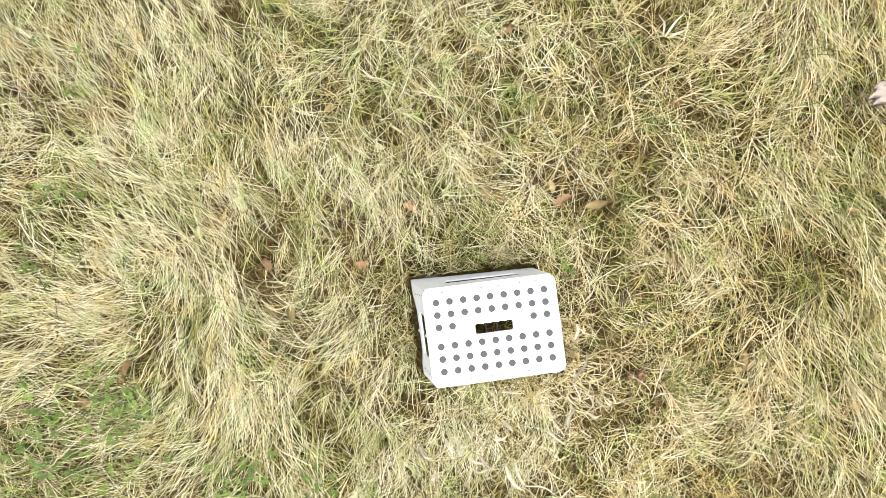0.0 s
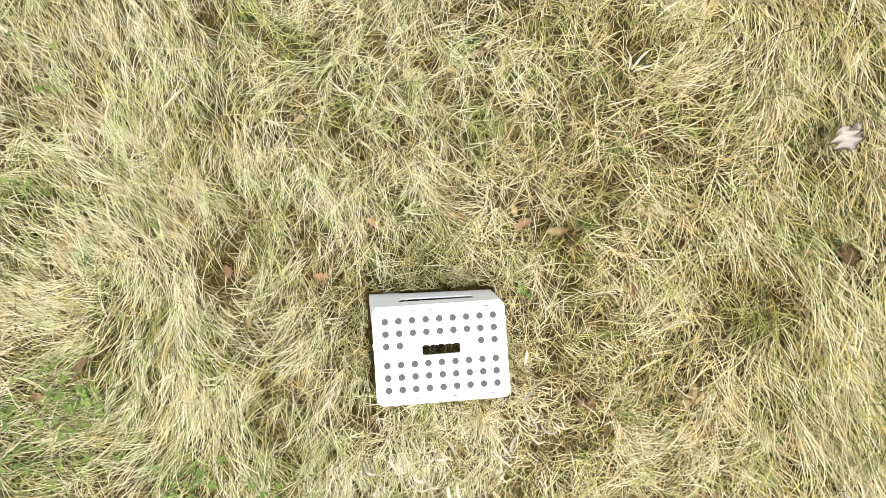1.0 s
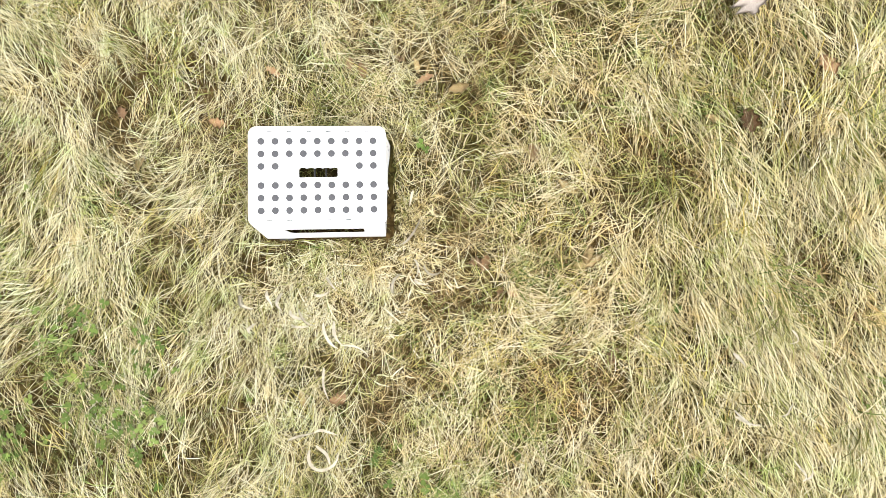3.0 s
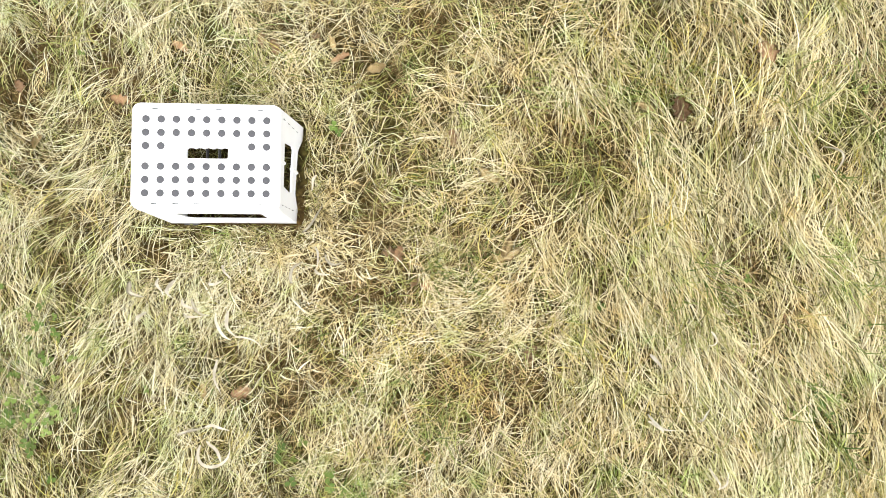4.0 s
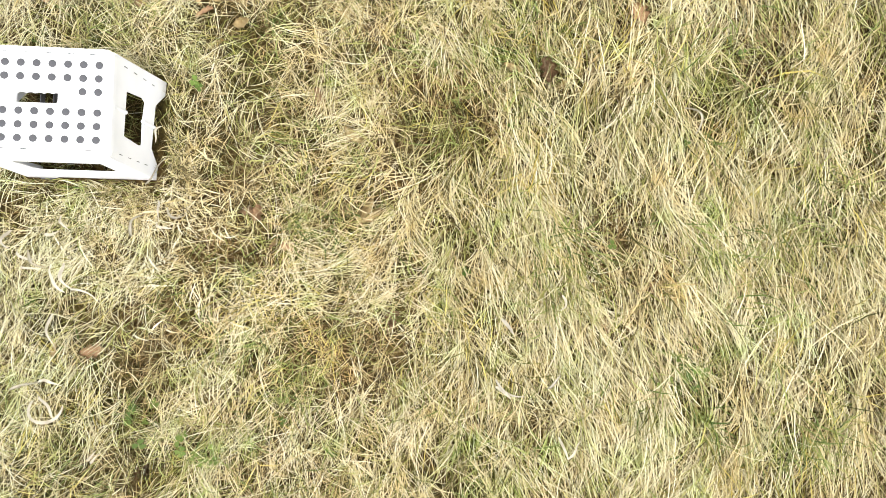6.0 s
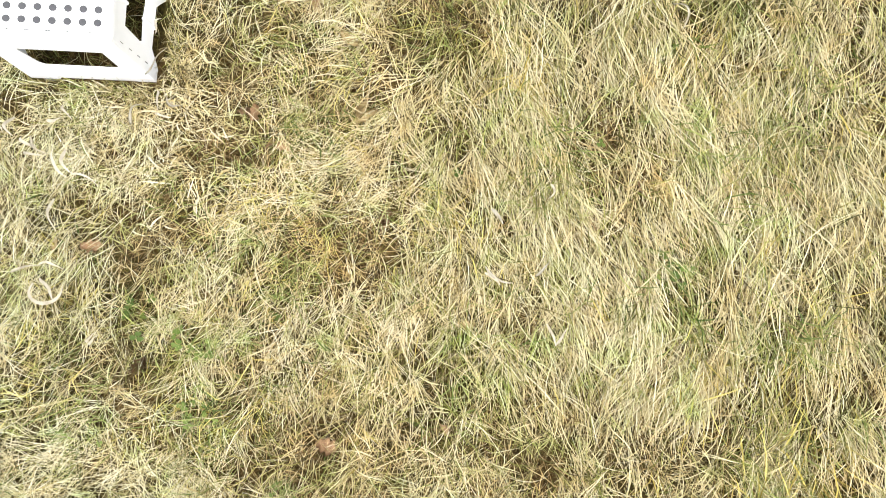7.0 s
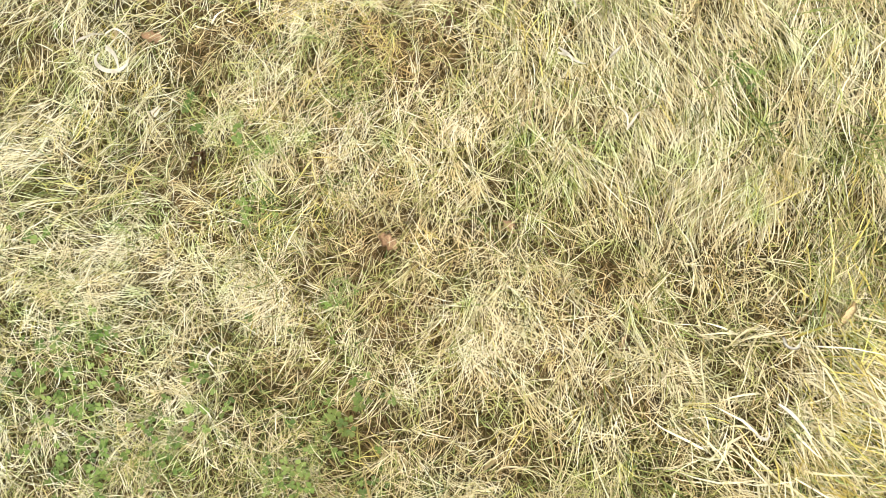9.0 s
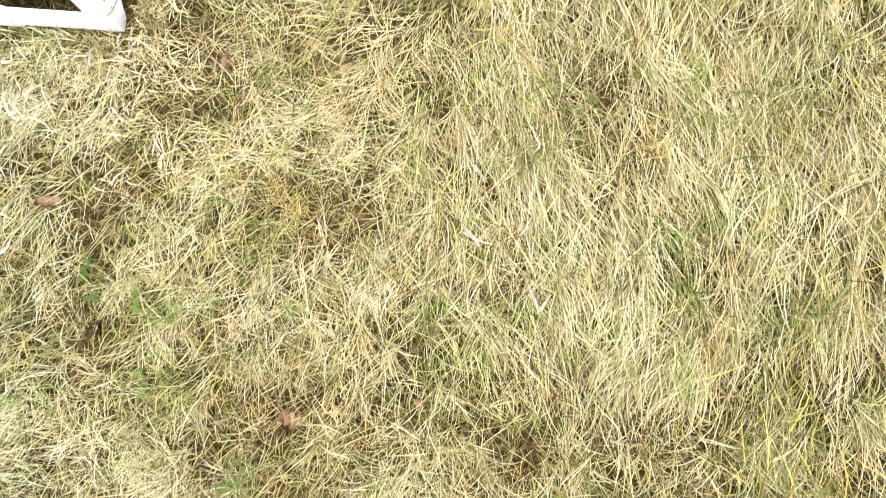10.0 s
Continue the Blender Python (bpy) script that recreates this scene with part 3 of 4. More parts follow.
CURLS_C = [(0.922, -0.556, -21, -36, 43, 6), (0.238, -1.251, 123, -98, 50, 5), (1.314, 0.041, -16, -115, 71, 5), (0.923, -0.542, -62, 72, 74, 5), (1.032, -0.559, 44, 8, 40, 6), (0.934, -0.415, -45, -15, 43, 7), (1.057, -0.362, -45, -119, 38, 5), (-0.199, -0.254, -77, 65, 47, 9), (-0.182, -0.343, 73, -32, 27, 8), (-0.138, -0.247, -56, -32, 40, 7), (-0.085, -0.291, -66, 79, 43, 7), (-0.007, -0.321, -88, 58, 68, 7)]
YELLOWS = [(0.18, -0.88, 0.14), (0.35, -0.95, 0.12), (1.45, -0.85, 0.1), (1.62, -1.42, 0.16), (1.66, -1.13, 0.12), (1.61, -0.94, 0.11), (-0.25, -0.54, 0.08), (-0.10, -0.75, 0.11), (-0.17, -0.88, 0.08), (1.66, -0.13, 0.12), (1.69, -0.69, 0.12), (1.49, 0.22, 0.11), (0.04, -0.57, 0.12), (-0.08, -0.68, 0.14), (1.20, 0.22, 0.11), (0.88, -0.05, 0.07), (0.83, -0.48, 0.08), (0.46, -0.44, 0.14), (0.28, -0.43, 0.08), (-0.43, 0.79, 0.08), (0.96, 0.34, 0.08), (-1.05, 0.91, 0.08)]
STAR_LEAF = (1.038, 0.439)

# ---- grass ----
rng = np.random.RandomState(7)


def in_stool(x, y, z, margin=0.0):
    x = x + 0.0112 - 0.05 * z
    low = np.clip(1 - z / TOP_Z, 0, 1)
    left, right = HALF_X + margin + 0.029 * low, HALF_X + margin + 0.008 * low
    return (x > -left) & (x < right) & (np.abs(y) < HALF_Y + 0.001 + np.where(y > 0, 0.022, 0.012) * low + margin) & (z < TOP_Z + 0.01)


LIE_ANGLE = np.radians([[(ord(ch) - 97) * 10.0 for ch in row] for row in LIE])


def lie(x, y):
    """The way in which the grass is combed, as a line without a head: its angle, and how firmly it is combed."""
    rows, cols = LIE_ANGLE.shape
    u = np.clip((x - LIE_WEST) / LIE_STEP, 0, cols - 1.001)
    v = np.clip((LIE_NORTH - y) / LIE_STEP, 0, rows - 1.001)
    i, j = v.astype(int), u.astype(int)
    p, q = v - i, u - j
    c = s = 0.0
    for di, wi in ((0, 1 - p), (1, p)):
        for dj, wj in ((0, 1 - q), (1, q)):
            a = LIE_ANGLE[i + di, j + dj]
            c, s = c + wi * wj * np.cos(2 * a), s + wi * wj * np.sin(2 * a)
    return np.arctan2(s, c) / 2 + np.interp(x, (0.6, 0.9), (0.0, 0.23)), np.clip(np.hypot(c, s), 0, 1)


def flow(x, y):
    """Lie of the grass: the direction of the tips, and how firmly they are combed."""
    th, firm = lie(x, y)
    down = -1.3 + (lattice(x, y, 0.7, 13) - 0.5) * 2.4
    return np.where(np.cos(th - down) < 0, th + math.pi, th), firm


def spots(x, y, table):
    out = np.zeros_like(x)
    for px, py, r in table:
        out = np.maximum(out, np.exp(-((x - px) ** 2 + (y - py) ** 2) / (2 * (r * 0.75) ** 2)))
    return out


def strips(base, theta, length, width, rise, droop, curl, roll, segs, hold):
    """Blades as bent tapering strips that swing into the lie of the grass: base (n, 3), the rest (n,)."""
    n = len(theta)
    own = theta - lie(base[:, 0], base[:, 1])[0]
    head, at, step = theta.copy(), base.copy(), (length / segs)[:, None]
    line, heads = [base], [theta]
    for k in range(segs):
        s = (k + 0.5) / segs
        ang, firm = lie(at[:, 0], at[:, 1])
        off = (ang + own - head + math.pi / 2) % math.pi - math.pi / 2
        head = head + hold * firm * off * 0.5 + curl * (1.3 * s ** 0.3 / segs) + 0.14 * np.sin(s * 6.0 + 40 * curl)
        phi = rise + (droop - rise) * s ** 0.75
        at = at + np.stack([np.cos(phi) * np.cos(head), np.cos(phi) * np.sin(head), np.sin(phi)], -1) * step
        at[:, 2] = np.maximum(at[:, 2], ground_height(at[:, 0], at[:, 1]) + 0.004)
        line.append(at)
        heads.append(head)
    c, th, s = np.stack(line, 1), np.stack(heads, 1), np.linspace(0, 1, segs + 1)
    across = np.stack([-np.sin(th) * np.cos(roll)[:, None], np.cos(th) * np.cos(roll)[:, None], np.sin(roll)[:, None] * np.ones_like(th)], -1)
    taper = np.clip(1.15 - s ** 2.2 * 1.1, 0.06, 1) * (0.6 + 0.4 * np.minimum(s * 4, 1))
    half = (width[:, None] * taper[None, :] / 2)[..., None] * across
    return c, np.stack([c - half, c + half], 2)


def give_tone(me, tone):
    """A number from 0 to 1 for each face: where in its colour range the blade lies."""
    me.attributes.new("tone", "FLOAT", "FACE").data.foreach_set("value", np.clip(tone, 0, 1).astype(np.float32))


def weave(name, mat, label, n_clumps, per, area, keep, length, width, rise, droop, spread, segs=4, comb=1.0, lock=(0.018, 0.018), lift=0.0, flip=0.28, hold=1.0, curl=1.0):
    """Many blades growing in locks over an area, as one object. lock: how far a lock reaches along and across its lie."""
    x0, x1, y0, y1 = area
    cx, cy = rng.uniform(x0, x1, n_clumps), rng.uniform(y0, y1, n_clumps)
    under = in_stool(cx, cy, 0 * cx)
    ok = (rng.rand(n_clumps) < keep(cx, cy)) & (~under if length[1] > 0.095 else True)
    cx, cy = cx[ok], cy[ok]
    ct, cs = flow(cx, cy)
    cs = np.clip(cs ** 0.7 * comb * (1 - 0.35 * spots(cx, cy, BARES)) * np.interp(cx, (-0.5, 0.0, 0.45, 1.05), (0.97, 0.6, 0.62, 0.9)) * np.interp(cy, (-1.05, -0.8), (0.75, 1)), 0, 1)
    ct = ct + rng.randn(len(cx)) * (np.interp(cx, (0.4, 1.0), (0.30, 0.24)) + 1.3 * (1 - cs) ** 1.2) + math.pi * (rng.rand(len(cx)) < flip)
    rep = rng.randint(max(1, per // 2), per + per // 2 + 1, len(cx))
    bx, by = np.repeat(cx, rep), np.repeat(cy, rep)
    bt, bs = np.repeat(ct, rep), np.repeat(cs, rep)
    cl = np.repeat(rng.uniform(0.8, 1.2, len(cx)), rep)
    n = len(bx)
    tone = np.repeat(rng.rand(len(cx)), rep) * 0.55 + 0.75 * rng.rand(n) - 0.15
    long = np.interp(bx, (0.35, 1.05), (0, 1)) * np.interp(by, (-1.05, -0.8), (0.25, 1)) * np.clip(1.2 - 1.3 * lattice(bx, by, 0.13, 41), 0.1, 1)  # long soft grass to the north-east
    tone = 0.5 + (tone - 0.5) * np.interp(bx, (-0.2, 0.9), (1.9, 1.4)) - 0.02 * long
    along, across = rng.randn(n) * lock[0], rng.randn(n) * lock[1]
    bx, by = bx + along * np.cos(bt) - across * np.sin(bt), by + along * np.sin(bt) + across * np.cos(bt)
    bt = bt + rng.randn(n) * (spread * (0.4 + 1.1 * (1 - bs)))
    ln = rng.uniform(*length, n) * cl * (0.72 + 0.4 * bs) * (np.interp(bx, (-0.5, 0.1, 0.9), (0.86, 0.84, 0.86)) + 0.34 * long)
    wd = rng.uniform(*width, n) * np.interp(bx, (-0.4, 0.2, 0.8, 1.4), (1.05, 1.15, 1.25, 1.36)) * (1 + 0.25 * long)
    ri = np.radians(rng.uniform(*rise, n)) * (1.15 - 0.4 * bs)
    dr = np.radians(rng.uniform(*droop, n))
    cu = rng.randn(n) * (0.5 + 1.0 * (1 - bs)) * curl * (1 + 0.35 * long)
    ro = rng.randn(n) * 0.6
    base = np.stack([bx, by, ground_height(bx, by) - 0.003 + lift * rng.rand(n)], -1)
    c, quad = strips(base, bt, ln, wd, ri, dr, cu, ro, segs, hold)
    near = np.flatnonzero((np.abs(bx) < 0.5) & (np.abs(by) < 0.45))
    good = np.ones(n, bool)
    for turn in (0.0, 1.2, 2.4, math.pi):  # blades bend away from the stool's walls, inside it they stay inside
        if not len(near):
            break
        bt[near] += turn
        again = strips(base[near], bt[near], ln[near], wd[near], ri[near], dr[near], cu[near], ro[near], segs, hold * (turn == 0))
        c[near], quad[near] = again
        inside = in_stool(c[near, :, 0], c[near, :, 1], c[near, :, 2])
        core = in_stool(base[near, 0], base[near, 1], base[near, 2], -0.02)
        bad = np.where(core, ~inside.all(1), inside.any(1))
        good[near] = ~bad
        near = near[bad]
        ln[near] = ln[near] * 0.8
    quad = quad[good]
    n = len(quad)
    k = segs + 1
    start = (np.arange(n) * k * 2)[:, None, None]
    row = (np.arange(segs) * 2)[None, :, None]
    faces = (start + row + np.array([0, 1, 3, 2])[None, None, :]).reshape(-1, 4)
    me = mesh_from(quad.reshape(-1, 3), faces, name)
    give_tone(me, np.repeat(tone[good], segs))
    me.materials.append(mat)
    return tagged(new(name, me), label, "grass", kind="stuff")


NEAR = (-1.45, 2.0, -1.72, 1.15)
TALL = [(1.45, -1.38, 0.15), (1.60, -1.24, 0.13), (1.70, -1.5, 0.22)]
BROWN = [(0.2, -0.5, 0.18), (0.5, -0.55, 0.2), (0.65, -0.6, 0.12)]
WORN = [(0.62, 0.2, 0.22), (0.85, 0.15, 0.28), (1.0, -0.6, 0.24), (1.0, -1.35, 0.22), (1.3, -1.32, 0.2)]
CURLED = [(0.0, -0.25, 0.13), (0.07, -0.33, 0.12), (0.18, -0.2, 0.08), (0.2, -0.13, 0.06), (0.0, -0.17, 0.08)]


def build_grass():
    green = lambda x, y: np.clip(0.9 * spots(x, y, GREENS) + 0.25 * (lattice(x, y, 0.35, 21) - 0.5), 0, 1)
    north_east = lambda x, y: np.clip((x - 0.6) / 0.4, 0, 1) * np.clip((y + 1.1) / 0.25, 0, 1)
    gaps = lambda x, y: np.clip(np.interp(x, (-0.2, 0.4), (0.41, 0.5)) + np.interp(x, (-0.2, 0.4), (6.9, 5.8)) * (0.42 * lattice(x, y, 0.06, 31) + 0.58 * lattice(x, y, 0.028, 32) - 0.485) + 0.2 * np.clip((x - 0.3) / 0.4, 0, 1), 0.02, 1)
    north_west = lambda x, y: np.clip((y - 0.25) / 0.3, 0, 1) * np.clip((0.3 - x) / 0.3, 0, 1)  # more bleached there
    worn = lambda x, y: np.clip(0.2 * spots(x, y, WORN) + 0.18 * spots(x, y, BROWN), 0, 1)
    full = lambda x: np.interp(x, (0.0, 0.4, 0.9), (0.86, 0.92, 1.3))
    pale = lambda x, y: np.clip(0.30 + 0.18 * north_west(x, y) - worn(x, y) + 0.2 * np.clip((0.1 - x) / 0.5, 0, 1) + 0.1 * np.clip((-0.7 - y) / 0.2, 0, 1) * np.clip((0.5 - x) / 0.4, 0, 1) + 0.58 * spots(x, y, PALES) + 0.25 * (lattice(x, y, 0.22, 22) - 0.5) - 0.5 * spots(x, y, BARES), 0, 1) * gaps(x, y)
    bare = lambda x, y: spots(x, y, BARES)
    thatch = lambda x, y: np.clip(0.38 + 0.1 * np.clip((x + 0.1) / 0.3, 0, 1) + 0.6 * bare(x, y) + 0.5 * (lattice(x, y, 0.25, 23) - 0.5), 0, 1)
    thin = lambda x, y: full(x) * np.clip(1 - worn(x, y) - 0.48 * bare(x, y) - 0.35 * green(x, y) - 0.1 * spots(x, y, CLOVERS), 0.1, 1)
    far = lambda x, y: ((x < NEAR[0]) | (x > NEAR[1]) | (y < NEAR[2]) | (y > NEAR[3])) * np.clip(1.2 - np.hypot(x, y) / 8.0, 0.1, 1)
    yellow = lambda x, y: np.clip(0.12 + 0.9 * spots(x, y, YELLOWS), 0, 1)
    # the two lowest layers carry painted shade that deepens the gaps
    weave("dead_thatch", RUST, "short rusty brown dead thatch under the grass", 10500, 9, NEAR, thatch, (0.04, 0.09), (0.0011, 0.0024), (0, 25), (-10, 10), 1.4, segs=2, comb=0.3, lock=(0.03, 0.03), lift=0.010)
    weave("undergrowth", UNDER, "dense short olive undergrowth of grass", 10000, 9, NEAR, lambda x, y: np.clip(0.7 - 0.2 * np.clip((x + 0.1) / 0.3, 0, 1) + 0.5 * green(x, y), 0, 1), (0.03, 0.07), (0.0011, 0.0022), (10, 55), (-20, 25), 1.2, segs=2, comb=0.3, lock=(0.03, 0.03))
    weave("brown_grass", TAWNY, "dead tawny brown grass stems", 9000, 8, NEAR, lambda x, y: np.clip(0.03 + 0.14 * np.clip((x + 0.1) / 0.3, 0, 1) - 0.15 * north_east(x, y) + 0.3 * spots(x, y, BROWN) + 0.42 * bare(x, y), 0, 1), (0.05, 0.11), (0.0009, 0.0019), (15, 60), (-25, 20), 0.7, segs=3, comb=0.7)
    weave("olive_grass", OLIVE, "half dried olive green meadow grass", 12500, 8, NEAR, lambda x, y: np.clip(0.29 + 0.6 * green(x, y) - 0.15 * bare(x, y), 0, 1), (0.05, 0.12), (0.0009, 0.0020), (30, 75), (-25, 25), 0.5, segs=3, comb=0.95)
    weave("dry_grass", STRAW, "dry straw-coloured meadow grass lying in swathes", 26000, 4, NEAR, lambda x, y: thin(x, y) * gaps(x, y), (0.06, 0.13), (0.0009, 0.0019), (25, 65), (-25, 16), 0.3, segs=5, lock=(0.022, 0.0022))
    weave("yellow_grass", YELLOW, "yellowing grass blades", 4000, 7, NEAR, lambda x, y: yellow(x, y) * gaps(x, y), (0.05, 0.12), (0.0011, 0.0023), (30, 75), (-30, 20), 0.5, segs=3)
    weave("bleached_grass", PALE, "bleached pale straw grass combed into swathes", 42000, 4, NEAR, pale, (0.07, 0.15), (0.0009, 0.0019), (22, 58), (-22, 12), 0.22, segs=5, lock=(0.025, 0.0022), flip=0.2)
    weave("fine_grass", PALE, "long fine dry stems lying over the other grass", 10000, 6, NEAR, lambda x, y: np.clip(0.26 - 0.15 * bare(x, y), 0, 1) * np.clip(gaps(x, y) + 0.2, 0, 1), (0.08, 0.15), (0.0007, 0.0012), (30, 60), (-20, 12), 0.7, segs=5, lock=(0.03, 0.03), flip=0.3, comb=0.7, curl=1.8)
    weave("green_grass", GREEN, "fresh green grass blades between the straw", 8000, 6, NEAR, lambda x, y: np.clip(0.05 + 0.85 * green(x, y), 0, 1), (0.05, 0.12), (0.0012, 0.0027), (40, 85), (-20, 40), 0.9, segs=3, comb=0.5)
    weave("coarse_grass", PALE, "tall coarse dry grass with broad blades", 3800, 5, NEAR, lambda x, y: np.clip(spots(x, y, TALL) * (1 - 0.8 * bare(x, y)), 0, 1), (0.11, 0.20), (0.0018, 0.0040), (30, 60), (-30, 15), 0.25, segs=4, lock=(0.04, 0.04), flip=0.1)
    weave("coarse_yellow_grass", YELLOW, "tall coarse yellowing grass with broad blades", 280, 4, (1.5, 2.0, -1.72, -0.9), lambda x, y: np.clip(0.7 * spots(x, y, YELLOWS[3:6]), 0, 1), (0.10, 0.19), (0.0018, 0.0038), (30, 62), (-30, 15), 0.3, segs=4, lock=(0.04, 0.03), flip=0.1)
    weave("grass_by_stool", STRAW, "short upright dry grass standing against the stool", 2600, 7, (-0.24, 0.24, -0.2, 0.2), lambda x, y: np.where(in_stool(x, y, 0 * x, 0.03), 0.5, 0.1) * gaps(x, y), (0.04, 0.10), (0.0012, 0.0025), (55, 88), (10, 60), 1.0, segs=3, comb=0.3)
    weave("green_by_stool", OLIVE, "short upright olive grass standing against the stool", 500, 7, (-0.23, 0.22, -0.19, 0.19), lambda x, y: np.where(in_stool(x, y, 0 * x, 0.03), 0.7, 0.15), (0.03, 0.075), (0.0012, 0.0025), (55, 88), (10, 60), 1.0, segs=3, comb=0.3)
    weave("leaning_grass", STRAW, "broad dry grass leaning against a stool leg", 45, 6, (0.13, 0.25, -0.2, -0.04), lambda x, y: np.full_like(x, 0.8), (0.05, 0.10), (0.0022, 0.0045), (50, 82), (0, 45), 0.8, segs=4, comb=0.3)
    weave("curled_grass", WHITENED, "broad bleached grass blades curled beside the stool", 460, 4, (-0.4, 0.4, -0.7, 0.2), lambda x, y: np.clip(0.02 + spots(x, y, CURLED), 0, 1), (0.05, 0.11), (0.0022, 0.0042), (30, 65), (-40, 20), 0.7, segs=5, comb=0.6)
    weave("distant_grass", STRAW, "dry meadow grass in the surroundings", 19000, 7, (-8, 8.5, -8, 7.5), far, (0.14, 0.26), (0.005, 0.010), (35, 75), (-30, 15), 0.6, segs=2, lock=(0.05, 0.05), hold=0.0)


build_grass()


# ---- clover and other low leaves ----
def build_clover():
    n = 26000
    x, y = rng.uniform(NEAR[0], NEAR[1], n), rng.uniform(NEAR[2], NEAR[3], n)
    ok = (rng.rand(n) < 0.9 * spots(x, y, CLOVERS) + 0.002) & ~in_stool(x, y, np.zeros(n), 0.03)
    x, y = x[ok], y[ok]
    n = len(x)
    z = ground_height(x, y) + rng.uniform(0.012, 0.036, n)
    yaw, size = rng.uniform(0, math.tau, n), rng.uniform(0.007, 0.015, n)
    tx, ty = rng.randn(n) * 0.3, rng.randn(n) * 0.3
    shape = np.array([(0, 0, 0), (0.45, 0.42, 0.10), (0.34, 0.95, 0.06), (0, 0.86, -0.02), (-0.34, 0.95, 0.06), (-0.45, 0.42, 0.10)])
    quads, verts = [], []
    for k in range(3):
        a = yaw + k * math.tau / 3 + rng.randn(n) * 0.15
        px = shape[None, :, 0] * np.cos(a)[:, None] - shape[None, :, 1] * np.sin(a)[:, None]
        py = shape[None, :, 0] * np.sin(a)[:, None] + shape[None, :, 1] * np.cos(a)[:, None]
        pz = shape[None, :, 2] + px * tx[:, None] + py * ty[:, None]
        v = np.stack([x[:, None] + px * size[:, None], y[:, None] + py * size[:, None], z[:, None] + pz * size[:, None]], -1)
        start = (np.arange(n) * 6 + k * n * 6)[:, None]
        quads += [start + np.array([[0, 1, 2, 3]]), start + np.array([[0, 3, 4, 5]])]
        verts.append(v.reshape(-1, 3))
    me = mesh_from(np.concatenate(verts), np.concatenate(quads), "clover")
    give_tone(me, np.tile(rng.rand(n), 6))
    me.materials.append(CLOVER)
    tagged(new("clover", me), "low green clover leaves growing between the straw", "clover", kind="stuff")


build_clover()


# ---- fallen leaves ----
def leaf_mesh(name, mat, seed, lobes, ratio):
    """A dry leaf one metre long, lobed or plain, curled and folded along its rib, with a stalk."""
    r = np.random.RandomState(seed)
    rows, cols = 15, 7
    bm = bmesh.new()
    grid = []
    for i in range(rows):
        s = i / (rows - 1)
        half = ratio * 0.5 * math.sin(math.pi * min(s * 0.96 + 0.03, 1.0)) ** 0.7 * (1 + lobes * math.cos(s * math.tau * 3.2 + 0.5) + r.uniform(-0.1, 0.1))
        line = []
        for j in range(cols):
            u = j / (cols - 1) * 2 - 1
            zz = 0.10 * u * u + 0.16 * (s - 0.5) ** 2 * (1 if seed % 2 else -1) + r.uniform(-0.012, 0.012)
            line.append(bm.verts.new((u * half + 0.06 * math.sin(s * 3 + seed), s - 0.5, zz)))
        grid.append(line)
    for a, b in zip(grid, grid[1:]):
        for j in range(cols - 1):
            bm.faces.new((a[j], a[j + 1], b[j + 1], b[j]))
    st = [bm.verts.new((dx + 0.06 * math.sin(seed), -0.5 - dy, 0.04)) for dx, dy in ((-0.012, -0.02), (0.012, -0.02), (0.03, 0.25), (0.012, 0.25))]
    bm.faces.new(st)
    bmesh.ops.solidify(bm, geom=bm.faces[:], thickness=0.012)
    me = bpy.data.meshes.new(name)
    bm.to_mesh(me)
    bm.free()
    me.materials.append(mat)
    me.polygons.foreach_set("use_smooth", [True] * len(me.polygons))
    return me


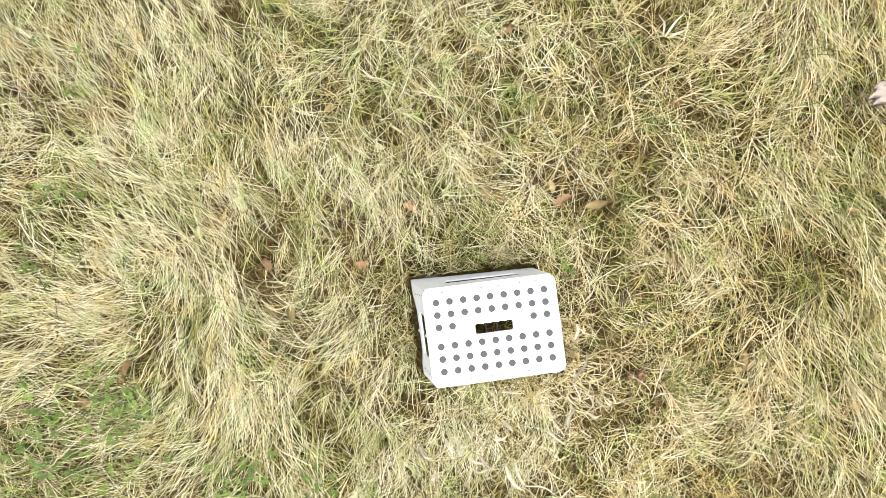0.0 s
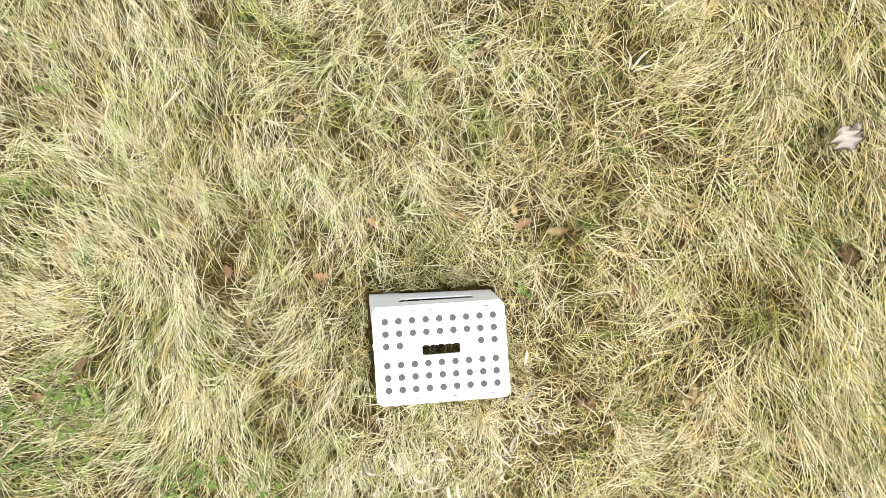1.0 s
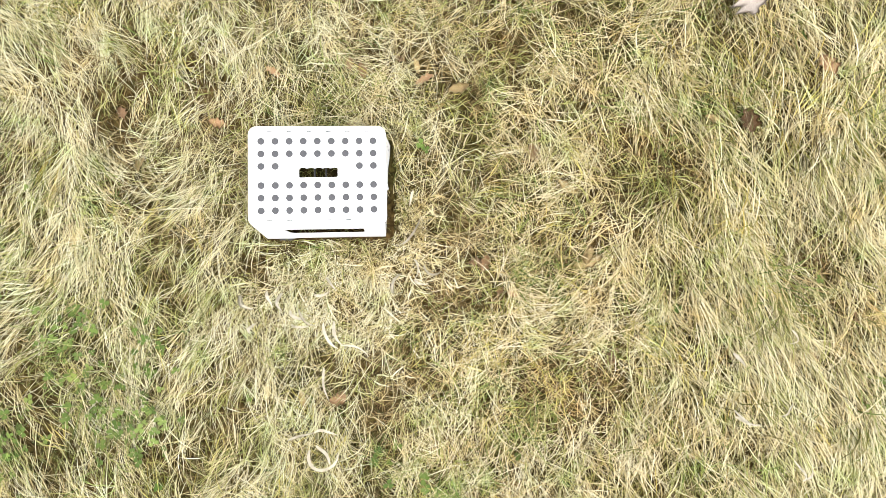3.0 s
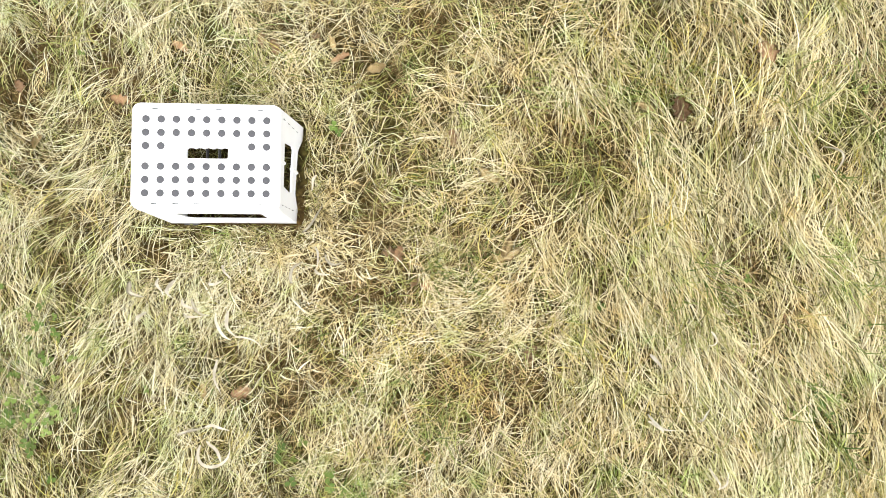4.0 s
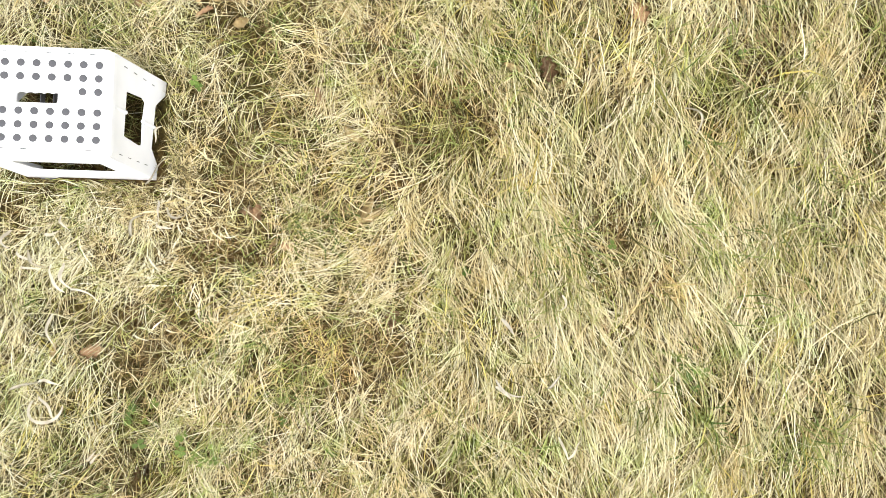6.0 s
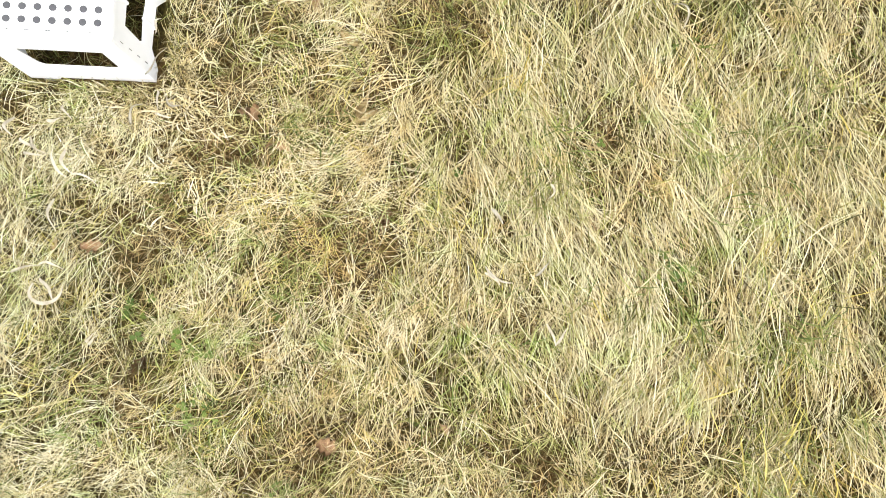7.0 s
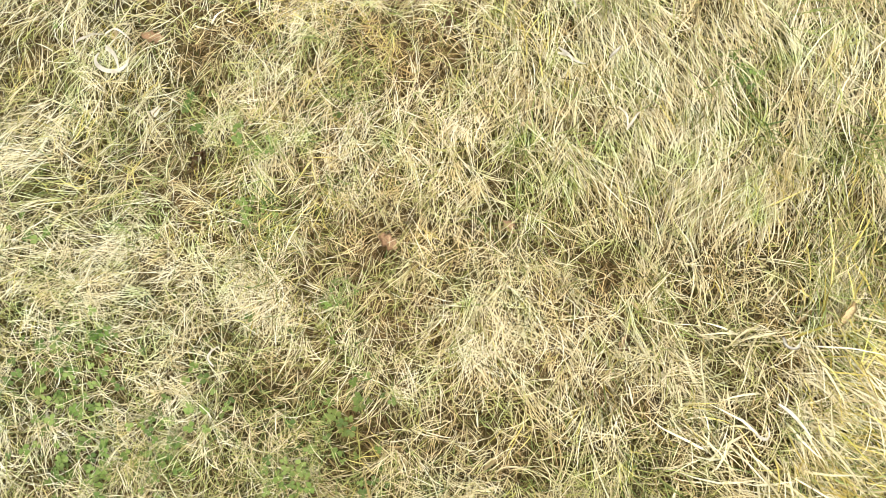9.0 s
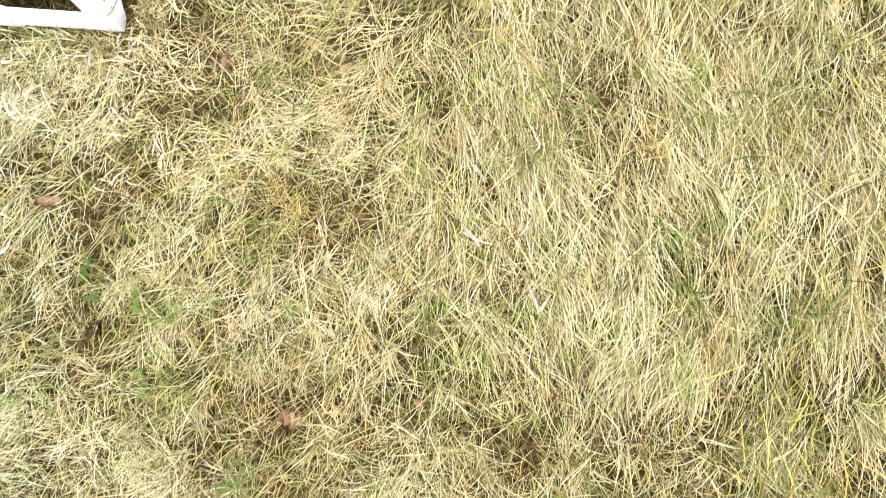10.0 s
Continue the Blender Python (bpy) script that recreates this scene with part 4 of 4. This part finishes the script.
def build_leaves():
    brown = [leaf_mesh("fallen_leaf", LEAF_BROWN, k, 0.32, 0.62) for k in (1, 2, 3)]
    tan = [leaf_mesh("fallen_leaf", LEAF_TAN, k, 0.16, 0.42) for k in (4, 5, 6)]
    for table, kinds, label in ((BROWN_LEAVES, brown, "curled reddish brown oak leaf lying in the grass"), (TAN_LEAVES, tan, "dry tan leaf lying in the grass")):
        for k, (x, y, mm) in enumerate(table):
            ob = new("fallen_leaf", kinds[k % 3])
            z = float(ground_height(x, y)) + rng.uniform(0.006, 0.020) + (0.012 if mm >= 40 else 0.0)
            ob.matrix_world = pose(x, y, z, rng.uniform(-35, 35), rng.uniform(-35, 35), rng.uniform(0, 360)) @ Matrix.Scale(mm / 1000 * 1.4, 4)
            tagged(ob, label, "leaf", "fallen leaves")

    x, y = STAR_LEAF
    pale = leaf_mesh("fallen_leaf", LEAF_PALE, 9, 0.45, 0.9)
    for k, (size, turn) in enumerate(((66, 20), (48, 140))):
        ob = new("fallen_leaf", pale)
        ob.matrix_world = pose(x + 0.03 * k, y + 0.02 * k, float(ground_height(x, y)) + 0.085 - 0.01 * k, 12, -18, turn) @ Matrix.Scale(size / 1000, 4)
        tagged(ob, "bleached pinkish white leaf caught on top of the grass", "leaf", "fallen leaves")


build_leaves()


# ---- broad bleached blades lying on top ----
def build_curls():
    for k, (x, y, head, bend, length, width) in enumerate(CURLS_A + CURLS_B + CURLS_C):
        n, bm = 12, bmesh.new()
        px, py, a = x, y, radians(head)
        z0, rows = float(ground_height(x, y)) + 0.130, []
        for i in range(n + 1):
            s = i / n
            w = width / 1750 * min(1.0, 0.5 + 2.5 * s) * (1 - 0.85 * s ** 3)
            tilt = 0.5 * math.sin(3 * s + k)
            ux, uy = -math.sin(a) * w, math.cos(a) * w
            z = z0 + 0.012 * math.sin(math.pi * s) + 0.004 * math.sin(7 * s + k)
            rows.append([bm.verts.new((px + u * ux, py + u * uy, z + abs(u) * w * 0.35 + u * w * tilt)) for u in (-1, 0, 1)])
            px, py, a = px + math.cos(a) * length / 1000 / n, py + math.sin(a) * length / 1000 / n, a + radians(bend) / n
        for lo, hi in zip(rows, rows[1:]):
            for j in (0, 1):
                bm.faces.new((lo[j], lo[j + 1], hi[j + 1], hi[j]))
        bmesh.ops.solidify(bm, geom=bm.faces[:], thickness=0.0004)
        ob = part("dry_blade", bm, BLEACHED, None, "broad bleached dry grass blade curled on the grass", True)
        tagged(ob, category="grass blade", group="bleached blades")


build_curls()
